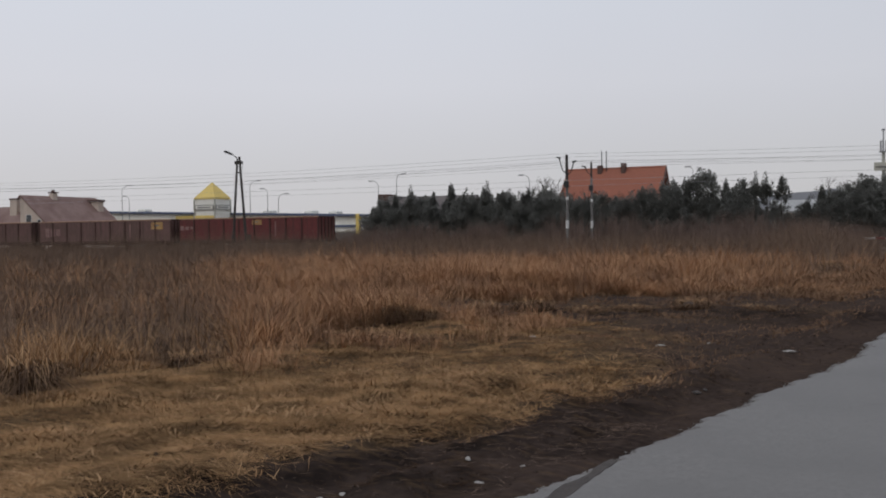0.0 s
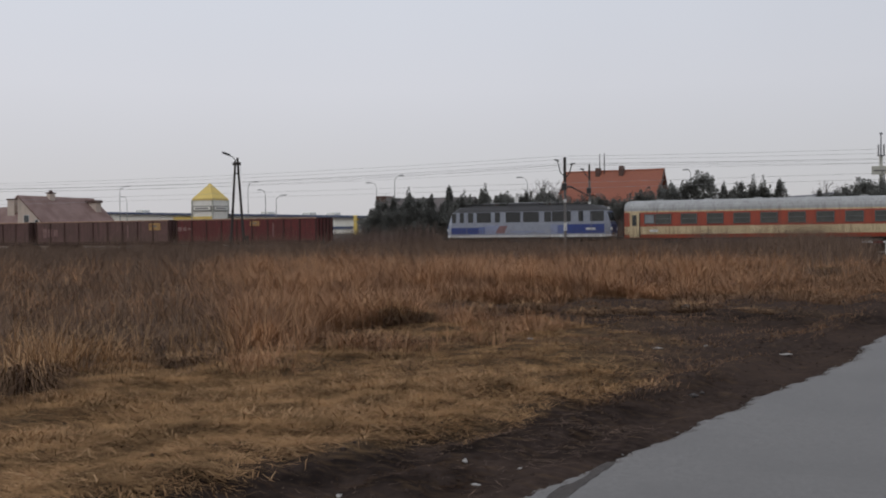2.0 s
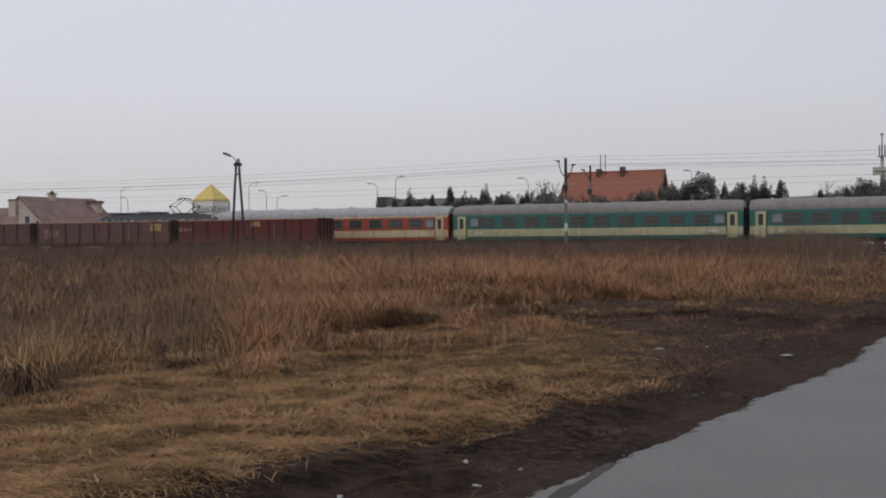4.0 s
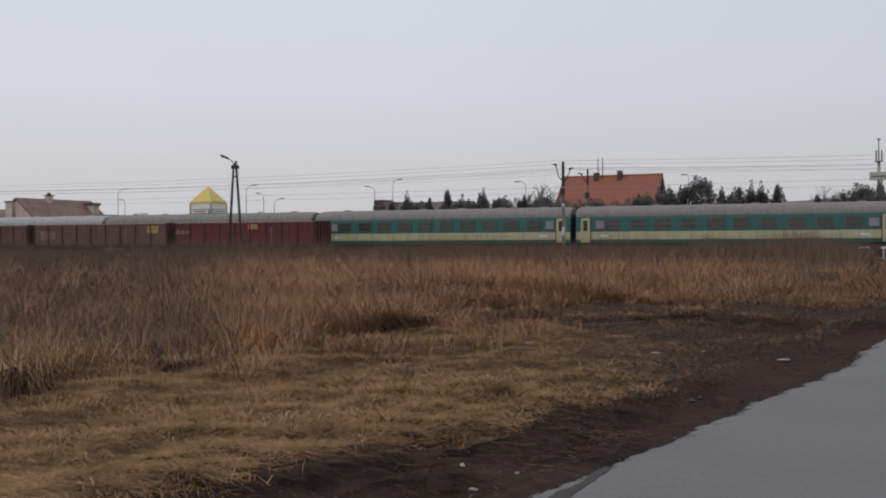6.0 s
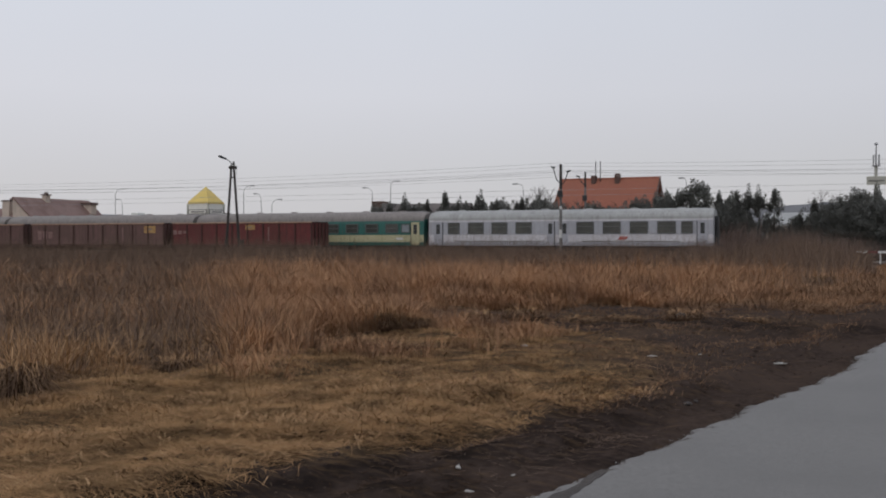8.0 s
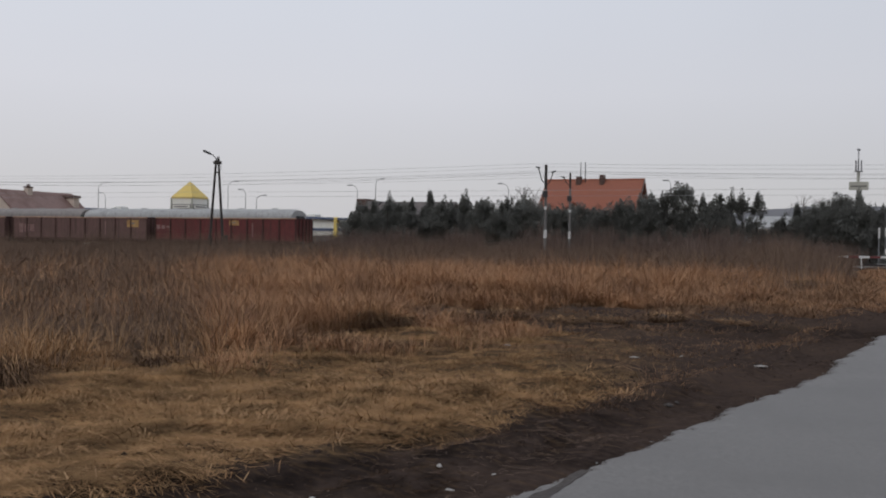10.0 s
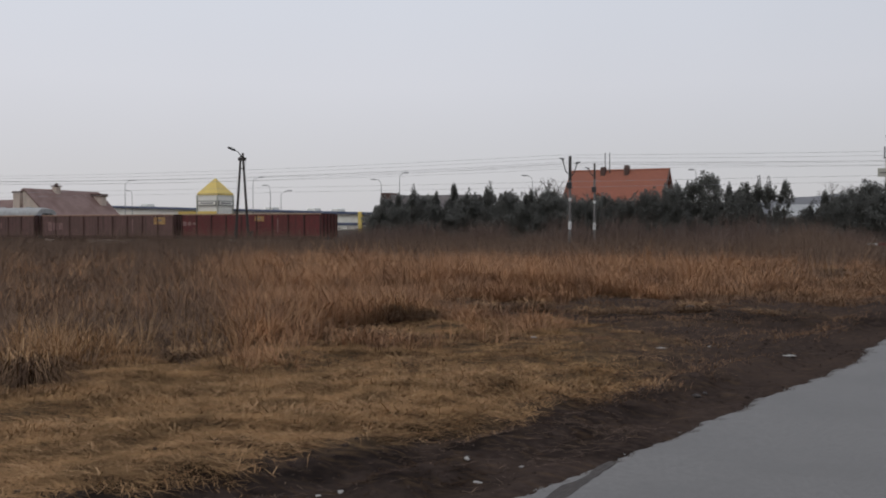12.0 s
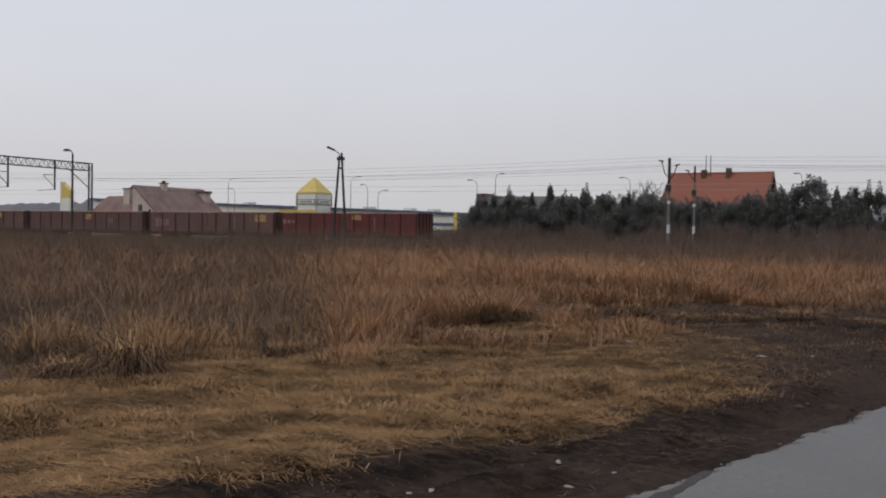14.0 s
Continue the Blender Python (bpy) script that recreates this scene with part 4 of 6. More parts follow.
for x, y, top, reach in ((-107.6, 122, 9.85, 2.0), (-111.4, 128, 8.5, -0.9), (-83.0, 122, 9.8, 1.6), (-81.2, 124, 8.7, -0.9), (-78.0, 122, 7.7, 1.5), (-61.2, 122, 9.1, -1.2),
                         (-58.3, 122, 9.95, 1.0), (-38.6, 122, 9.15, -1.1), (-17.2, 122, 9.4, -0.35), (4.2, 120, 7.4, -2.4)):
    street_lamp(x, y, top, reach)


def yard_lamp():
    t = thing("yard_lamp", "dark lamp post with a small lamp head beside the track", "lamp post", pose(-78.6, 66, GROUND_FAR))
    part("pole", Mesh().rod((0, 0, 0), (0, 0, 9.1), 0.13, 0.09, 10), M_POLE, t)
    part("arm", Mesh().path([(0, 0, 9.1), (-0.25, -0.02, 9.45), (-0.6, -0.02, 9.5)], 0.05), M_DARKSTEEL, t)
    part("lamp_head", Mesh().box(-1.25, -0.5, -0.16, 0.12, 9.4, 9.62, 0.06), M_DARKSTEEL, t)


yard_lamp()


def portal():
    """A catenary gantry across the tracks: a lattice beam on a lattice leg each side."""
    t = thing("catenary_gantry", "dark steel lattice gantry spanning the railway tracks", "gantry", pose(-99.05, 0, GROUND_FAR))
    y0, y1, zb, zt = 64.0, 86.0, 9.0, 9.95
    for y in (y0, y1):
        leg = Mesh()
        for a in (-0.3, 0.3):
            leg.rod((a, y, 0), (a, y, zt), 0.1, n=6)
        for k in range(11):
            z = 0.2 + k * 0.88
            leg.rod((-0.3, y, z), (0.3, y, z), 0.05, n=5)
            leg.rod((-0.3 if k % 2 else 0.3, y, z), (0.3 if k % 2 else -0.3, y, z + 0.88), 0.03, n=5)
        part("leg", leg, M_DARKSTEEL, t)
    beam = Mesh()
    n = 17
    for a in (-0.3, 0.3):
        for z in (zb, zt):
            beam.rod((a, y0, z), (a, y1, z), 0.06, n=6)
        for k in range(n):
            ya, yb = y0 + (y1 - y0) * k / n, y0 + (y1 - y0) * (k + 1) / n
            ym = (ya + yb) / 2
            beam.rod((a, ya, zb), (a, ym, zt), 0.04, n=5)
            beam.rod((a, ym, zt), (a, yb, zb), 0.04, n=5)
    part("beam", beam, M_DARKSTEEL, t)
    part("corner_brace", Mesh().rod((0, y1, 6.6), (0, y1 - 3.4, zb), 0.06, n=6), M_DARKSTEEL, t)
    for y in (TRACK_FAR + 2.3, TRACK_NEAR + 1.9):
        part("drop_post", Mesh().rod((0, y, 6.3), (0, y, zt), 0.11, n=8), M_DARKSTEEL, t)
        part("cantilever", Mesh().path([(0, y, 6.6), (0, y - 1.7, 8.1), (0, y - 0.2, 8.15)], 0.045), M_DARKSTEEL, t)
        part("registration_arm", Mesh().rod((0, y, 6.4), (0, y - 2.6, 6.05), 0.03, n=5), M_DARKSTEEL, t)


portal()


def wires():
    """Contact and line wires, sagging between their supports."""
    spans = [(-320, -99.3), (-99.3, -20.4), (-20.4, 48), (48, 120)]
    lines = [(TRACK_FAR, 5.38, 5.38, 0.0), (TRACK_FAR, 7.4, 6.9, 0.5), (TRACK_NEAR, 5.5, 5.5, 0.0), (TRACK_NEAR, 7.6, 7.1, 0.5),
             (73.9, 7.5, 7.5, 0.55), (73.3, 7.15, 7.15, 0.6), (84.0, 7.4, 7.4, 0.5), (84.4, 7.65, 7.65, 0.4), (74.5, 7.1, 7.1, 0.8)]
    for y, z0, z1, sag in lines:
        m = Mesh()
        for a, b in spans:
            pts = []
            n = 10 if sag else 1
            for k in range(n + 1):
                u = k / n
                pts.append((a + (b - a) * u, y, z0 - sag * 4 * u * (1 - u)))
            m.path(pts, 0.012, n=4)
        tagged(part("overhead_wire", m, M_WIRE), "thin grey overhead wire along the railway", "wire", "overhead wires")


wires()


# ---- buildings ----
def window(parent, x, y, z, w, h, facing):
    """A window in a wall; facing 'y': the wall looks towards -y, 'x': towards +x."""
    if facing == "y":
        fr = part("window", Mesh().box(x - w / 2 - 0.08, x + w / 2 + 0.08, y - 0.05, y + 0.02, z - 0.08, z + h + 0.08), M_WHITE, parent)
        part("pane", Mesh().box(x - w / 2, x + w / 2, y - 0.07, y - 0.04, z, z + h), M_PANE, fr)
    else:
        fr = part("window", Mesh().box(x - 0.02, x + 0.05, y - w / 2 - 0.08, y + w / 2 + 0.08, z - 0.08, z + h + 0.08), M_WHITE, parent)
        part("pane", Mesh().box(x + 0.04, x + 0.07, y - w / 2, y + w / 2, z, z + h), M_PANE, fr)


def roof_x(x0, x1, y0, ym, y1, ze, zr, d=0.25):
    """A ridged roof with its ridge along x, as a thick shell."""
    return Mesh().loft([[(x, y0, ze), (x, ym, zr), (x, y1, ze), (x, y1, ze - d), (x, ym, zr - d * 1.3), (x, y0, ze - d)] for x in (x0, x1)])


def roof_y(y0, y1, x0, xm, x1, ze, zr, d=0.25):
    return Mesh().loft([[(x0, y, ze), (xm, y, zr), (x1, y, ze), (x1, y, ze - d), (xm, y, zr - d * 1.3), (x0, y, ze - d)] for y in (y0, y1)])


def brown_house():
    t = thing("house", "cream plastered house with steep brown tiled roof", "house", pose(0, 0, GROUND_FAR - 0.5))
    X, Y0, Y1 = -111.4, 105.0, 120.4
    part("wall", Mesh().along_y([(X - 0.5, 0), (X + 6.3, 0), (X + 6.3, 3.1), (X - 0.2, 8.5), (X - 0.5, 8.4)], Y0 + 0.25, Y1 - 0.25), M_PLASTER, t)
    r = part("roof", Mesh().along_y([(X - 0.75, 8.5), (X - 0.2, 8.8), (X + 7.0, 2.65), (X + 7.0, 2.4), (X - 0.2, 8.5), (X - 0.75, 8.3)], Y0, Y1), M_TILEBROWN, t)
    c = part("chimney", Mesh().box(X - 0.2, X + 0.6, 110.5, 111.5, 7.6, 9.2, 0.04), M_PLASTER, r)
    part("chimney_hood", Mesh().box(X - 0.35, X + 0.75, 110.4, 111.6, 9.25, 9.4, 0.03).rod((X + 0.2, 111, 9.15), (X + 0.2, 111, 9.75), 0.34, 0.24), M_BRICK, c)
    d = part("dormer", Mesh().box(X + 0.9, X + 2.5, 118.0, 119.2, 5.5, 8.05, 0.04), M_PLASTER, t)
    part("dormer_roof", Mesh().box(X + 0.3, X + 2.7, 117.8, 119.4, 8.0, 8.4, 0.06), M_BRICK, d)
    window(t, X + 1.2, Y0 + 0.25, 4.3, 0.9, 1.5, "y")
    window(t, X + 3.2, Y0 + 0.25, 4.1, 0.55, 1.0, "y")
    window(t, X + 2.2, Y0 + 0.25, 1.2, 1.4, 1.3, "y")
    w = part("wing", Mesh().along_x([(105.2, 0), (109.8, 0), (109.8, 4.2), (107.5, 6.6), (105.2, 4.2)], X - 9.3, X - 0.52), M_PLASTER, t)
    part("wing_roof", Mesh().loft([[(X - 10.2, 104.8, 4.1), (X - 8.3, 107.5, 7.2), (X - 10.2, 110.2, 4.1), (X - 10.0, 107.5, 3.9)], [(X - 0.52, 104.8, 4.1), (X - 0.52, 107.5, 7.2), (X - 0.52, 110.2, 4.1), (X - 0.52, 107.5, 3.9)]]), M_TILEBROWN, w)
    part("chimney", Mesh().box(X - 3.7, X - 2.3, 106.3, 107.3, 4.6, 8.25, 0.05), M_PLASTER, t)
    part("chimney_cap", Mesh().box(X - 3.8, X - 2.2, 106.2, 107.4, 8.22, 8.4, 0.04), M_BRICK, t)


brown_house()


def orange_house():
    t = thing("house", "house with a large orange tiled roof behind conifers", "house", pose(0, 0, GROUND_FAR))
    x0, x1 = -30.6, -18.75
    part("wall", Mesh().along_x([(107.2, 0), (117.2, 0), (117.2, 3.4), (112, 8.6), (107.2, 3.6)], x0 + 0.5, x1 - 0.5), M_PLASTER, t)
    r = part("roof", roof_x(x0, x1, 105.6, 112, 118.2, 3.6, 9.25), M_TILE, t)
    ridge = part("ridge_tiles", Mesh().rod((x0, 112, 9.22), (x1, 112, 9.22), 0.12, n=8), M_TILE, r)
    part("barge_board", Mesh().loft([[(x1 + 0.03, 105.5, 3.62), (x1 + 0.03, 112, 9.32), (x1 + 0.03, 112, 8.9), (x1 + 0.03, 105.5, 3.25)], [(x1 - 0.1, 105.5, 3.62), (x1 - 0.1, 112, 9.32), (x1 - 0.1, 112, 8.9), (x1 - 0.1, 105.5, 3.25)]]), M_BRICK, r)
    for x, h in ((-23.7, 9.75), (-26.5, 9.6)):
        part("chimney", Mesh().box(x - 0.27, x + 0.27, 111.2, 112.2, 8.4, h, 0.05), M_BRICK, t)
    for x in (-26.3, -25.75):
        part("antenna", Mesh().rod((x, 111.6, 8.8), (x, 111.6, 11.3), 0.06, 0.05, 6), M_DARKSTEEL, t)
    d = part("dormer", Mesh().along_y([(-26.9, 4.2), (-24.5, 4.2), (-24.5, 5.1), (-25.7, 6.2), (-26.9, 5.1)], 105.9, 109.0), M_PLASTER, t)
    part("dormer_roof", roof_y(105.6, 110.2, -27.2, -25.7, -24.2, 5.0, 6.4, 0.15), M_TILE, d)
    window(t, -22.0, 107.2, 1.2, 1.4, 1.3, "y")
    window(t, -26.5, 107.2, 1.2, 1.4, 1.3, "y")
    window(t, x1 - 0.5, 110.0, 1.2, 1.3, 1.3, "x")


orange_house()


def low_house():
    t = thing("house", "low dark building with a brown roof behind the hedge", "house", pose(-0.65, 0, GROUND_FAR))
    part("wall", Mesh().box(-53.9, -41.4, 107, 114, 0, 4.6), M_BRICK, t)
    part("roof", roof_x(-53.9, -41.0, 106.4, 110.5, 114.6, 4.5, 6.55), M_SLATE, t)
    part("chimney", Mesh().box(-54.4, -52.9, 109.5, 111.5, 4.0, 6.9, 0.06), M_BRICK, t)
    part("gable_panel", Mesh().box(-52.85, -51.2, 109.2, 111.8, 5.2, 6.6, 0.05), M_CONCRETE, t)


low_house()


def pale_house():
    t = thing("house", "pale low house glimpsed through a gap in the conifers", "house", pose(-4.4, 126, GROUND_FAR))
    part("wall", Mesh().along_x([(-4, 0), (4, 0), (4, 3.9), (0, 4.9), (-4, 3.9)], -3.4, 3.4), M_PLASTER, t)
    part("roof", roof_x(-3.8, 3.8, -4.5, 0, 4.5, 3.9, 5.35), M_ROOFPALE, t, "pale grey roof")
    for x in (-1.8, 1.6):
        window(t, x, -4, 1.2, 1.3, 1.3, "y")


pale_house()


def shop():
    t = thing("shop_building", "long low white shop hall with dark blue fascia", "shop", pose(0, 0, GROUND_FAR))
    part("wall", Mesh().loft([[(-150, 131, 0), (-150, 165, 0), (-150, 165, 7.1), (-150, 131, 7.1)], [(-66, 131, 0), (-66, 165, 0), (-66, 165, 4.6), (-66, 131, 4.6)]]), M_SHOPWHITE, t)
    part("fascia", Mesh().loft([[(-150.2, 130.4, 7.0), (-150.2, 165.4, 7.0), (-150.2, 165.4, 7.35), (-150.2, 130.4, 7.35)], [(-65.8, 130.4, 4.5), (-65.8, 165.4, 4.5), (-65.8, 165.4, 4.85), (-65.8, 130.4, 4.85)]]), M_SHOPBLUE, t)
    part("yellow_panel", Mesh().box(-104, -97.8, 130.8, 131.0, 3.6, 5.3), M_SHOPYELLOW, t)
    part("white_band", Mesh().box(-150, -66, 130.7, 130.95, 2.3, 2.7), M_SHOPWHITE, t)
    part("blue_band", Mesh().box(-98, -66, 130.7, 130.98, 2.9, 3.3), M_SHOPBLUE, t)
    # added grey strip stands in for the cars and fence before the wall
    part("foot_strip", Mesh().box(-150, -66, 130.6, 131.0, 0, 2.1), M_CONCRETE, t, "grey strip standing in for cars and fence")
    part("yellow_pilaster", Mesh().box(-69.4, -68.8, 130.3, 131, 1.6, 5.0, 0.05), M_SHOPYELLOW, t)
    for x in (-114, -88, -80, -75.5):
        part("roof_unit", Mesh().box(x - 0.8, x + 0.8, 134, 136, 4.4, 6.75 - (x + 114) * 0.03, 0.1), M_SHOPWHITE, t)
    for k in range(14):
        x = -147 + 5.6 * k
        window(t, x, 131, 0.6, 3.0, 1.4, "y")


shop()


def shop_tower():
    t = thing("shop_tower", "white shop tower with a yellow pyramid roof", "tower", pose(-94.72, 128.5, GROUND_FAR - 0.33, 0, 0, -2))
    part("wall", Mesh().box(-1.95, 1.95, -1.95, 1.95, 0, 8.2, 0.05), M_SHOPWHITE, t)
    a = 2.05
    part("roof", Mesh().loft([[(-a, -a, 8.15), (a, -a, 8.15), (a, a, 8.15), (-a, a, 8.15)], [(-a, -a, 8.4), (a, -a, 8.4), (a, a, 8.4), (-a, a, 8.4)], [(-0.03, -0.03, 10.95), (0.03, -0.03, 10.95), (0.03, 0.03, 10.95), (-0.03, 0.03, 10.95)]]), M_SHOPYELLOW, t)
    for s in ((0, -1), (1, 0)):
        if s[0] == 0:
            b = part("sign", Mesh().box(-1.85, 1.85, -2.15, -2.05, 6.4, 7.2), M_SIGNBAR, t)
            part("sign_face", Mesh().box(-1.7, 1.7, -2.18, -2.14, 6.52, 7.08), M_SHOPWHITE, b)
            part("lettering_bar", Mesh().box(-1.3, 1.3, -2.2, -2.17, 6.7, 6.9), M_SIGNBAR, b)
            part("yellow_band", Mesh().box(-2.05, 2.05, -2.11, -2.05, 4.2, 5.5), M_SHOPYELLOW, t)
        else:
            b = part("sign", Mesh().box(2.05, 2.15, -1.85, 1.85, 6.4, 7.2), M_SIGNBAR, t)
            part("sign_face", Mesh().box(2.14, 2.18, -1.7, 1.7, 6.52, 7.08), M_SHOPWHITE, b)
            part("lettering_bar", Mesh().box(2.17, 2.2, -1.3, 1.3, 6.7, 6.9), M_SIGNBAR, b)
    for x, y in ((-2.05, -2.05), (2.05, -2.05), (2.05, 2.05)):
        part("corner_post", Mesh().box(x - 0.1, x + 0.1, y - 0.1, y + 0.1, 0, 8.15), M_SIGN, t)


shop_tower()


def shop_sign():
    t = thing("sign_tower", "white and yellow wedge-shaped advertising tower", "sign", pose(-145.0, 120, GROUND_FAR))
    part("base", Mesh().box(-0.2, 1.9, -0.5, 0.5, 0, 6.9), M_SHOPWHITE, t)
    part("wedge", Mesh().along_y([(-0.2, 6.9), (1.9, 6.9), (1.9, 8.2), (0.4, 9.4), (-0.2, 9.55)], -0.5, 0.5), M_SHOPYELLOW, t)
    part("white_edge", Mesh().box(-0.5, -0.18, -0.55, 0.55, 0, 9.9), M_SHOPWHITE, t)


shop_sign()


def radio_mast():
    t = thing("radio_mast", "slim pale radio mast carrying a cream sign board", "mast", pose(5.5, 150, GROUND_FAR))
    part("shaft", Mesh().rod((0, 0, 0), (0, 0, 12.6), 0.3, 0.22, 10), M_SIGN, t)
    part("top_tube", Mesh().rod((0, 0, 12.6), (0, 0, 15.9), 0.1, 0.07, 8), M_STEEL, t)
    for a in range(3):
        c, s = math.cos(a * 2.1 + 0.4), math.sin(a * 2.1 + 0.4)
        part("antenna_panel", Mesh().box(c * 0.42 - 0.1, c * 0.42 + 0.1, s * 0.42 - 0.1, s * 0.42 + 0.1, 12.5, 14.2, 0.03), M_STEEL, t)
    part("platform", Mesh().rod((0, 0, 12.5), (0, 0, 12.62), 0.6, 0.6, 12), M_STEEL, t)
    part("top_ring", Mesh().rod((0, 0, 15.6), (0, 0, 15.85), 0.28, 0.2, 10), M_STEEL, t)
    b = part("sign_board", Mesh().box(-1.25, 1.35, -0.5, -0.25, 9.85, 11.05, 0.03), M_SIGN, t)
    part("lettering_bar", Mesh().box(-1.0, 1.1, -0.53, -0.5, 10.3, 10.5), M_CONCRETE, b)


radio_mast()


# ---- level crossing ----
def barrier():
    t = thing("crossing_barrier", "lowered red and white level crossing barrier", "barrier", pose(0, 69.4, -0.3))
    n, x0, x1 = 12, 1.35, 9.3
    for k in range(n):
        a, b = x0 + (x1 - x0) * k / n, x0 + (x1 - x0) * (k + 1) / n
        part("boom_section", Mesh().box(a, b, -0.05, 0.05, 1.04, 1.17, 0.015), M_WHITE if k % 2 == 0 else M_REDPAINT, t)
    part("tip_support", Mesh().box(2.79, 2.87, -0.05, 0.05, 0.3, 1.04, 0.02), M_WHITE, t)
    part("tip_foot", Mesh().box(2.78, 2.88, -0.05, 0.05, 0, 0.3, 0.02), M_DARKSTEEL, t)
    part("drive_box", Mesh().box(9.2, 9.8, -0.35, 0.35, 0, 1.4, 0.05), M_STEEL, t)
    part("skirt_rail", Mesh().box(3.0, 9.2, -0.02, 0.02, 0.55, 0.62), M_DARKSTEEL, t)


barrier()


def crossing_signal(x, y, h, label):
    t = thing("crossing_signal", label, "signal", pose(x, y, GROUND_FAR))
    part("post", Mesh().rod((0, 0, 0), (0, 0, h), 0.045, n=8), M_STEEL, t)
    part("upper_board", Mesh().box(-0.17, 0.17, -0.12, -0.05, h - 0.45, h + 0.15, 0.02), M_WHITE, t)
    part("lamp_board", Mesh().box(-0.15, 0.15, -0.12, -0.05, h - 1.3, h - 0.55, 0.02), M_FRAME, t)
    part("lower_board", Mesh().box(-0.15, 0.15, -0.12, -0.05, h - 1.75, h - 1.35, 0.02), M_WHITE, t)


crossing_signal(4.72, 74.6, 3.0, "white boarded level crossing signal post")
s_post = thing("road_sign", "round pale road sign seen from behind", "road sign", pose(5.4, 76, GROUND_FAR))
part("post", Mesh().rod((0, 0, 0), (0, 0, 2.7), 0.04, n=8), M_STEEL, s_post)
part("disc", Mesh().rod((0, -0.05, 2.35), (0, -0.02, 2.35), 0.42, n=20), M_STEEL, s_post)
s_post = thing("marker_post", "slim white marker post beside the crossing", "post", pose(4.15, 74.2, GROUND_FAR))
part("post", Mesh().rod((0, 0, 0), (0, 0, 3.1), 0.035, n=8), M_STEEL, s_post)
part("board", Mesh().box(-0.06, 0.06, -0.08, -0.04, 2.4, 3.15, 0.01), M_WHITE, s_post)


def car():
    t = thing("car", "dark car with lit headlights waiting at the crossing", "car")
    prof = [(-2.1, 0.35), (2.1, 0.35), (2.15, 0.75), (1.95, 0.95), (1.1, 1.05), (0.45, 1.5), (-1.2, 1.52), (-1.9, 1.05), (-2.12, 0.95)]
    b = Mesh().loft([[(w * (1 if z < 1.1 else 0.82), -l, z) for l, z in prof] for w in (-0.85, 0.85)])
    part("body", b, M_CARPAINT, t)
    part("windscreen", Mesh().loft([[(-0.62, -1.1, 1.1), (0.62, -1.1, 1.1), (0.56, -0.55, 1.46), (-0.56, -0.55, 1.46)], [(-0.62, -1.06, 1.08), (0.62, -1.06, 1.08), (0.56, -0.5, 1.44), (-0.56, -0.5, 1.44)]]), M_GLASS, t)
    part("bumper", Mesh().box(-0.84, 0.84, -2.22, -2.05, 0.35, 0.62, 0.05), M_CARPAINT, t)
    for s in (-1, 1):
        part("headlight", Mesh().rod((s * 0.62, -2.16, 0.76), (s * 0.62, -2.05, 0.76), 0.13, 0.14, 12), M_HEADLIGHT, t, "lit headlight")
        for l in (-1.3, 1.3):
            w = part("wheel", Mesh().rod((s * 0.68, l, 0.31), (s * 0.88, l, 0.31), 0.31, n=18), M_RUBBER, t)
            part("rim", Mesh().rod((s * 0.87, l, 0.31), (s * 0.89, l, 0.31), 0.19, n=14), M_STEEL, w)
    return t


waiting_car = car()


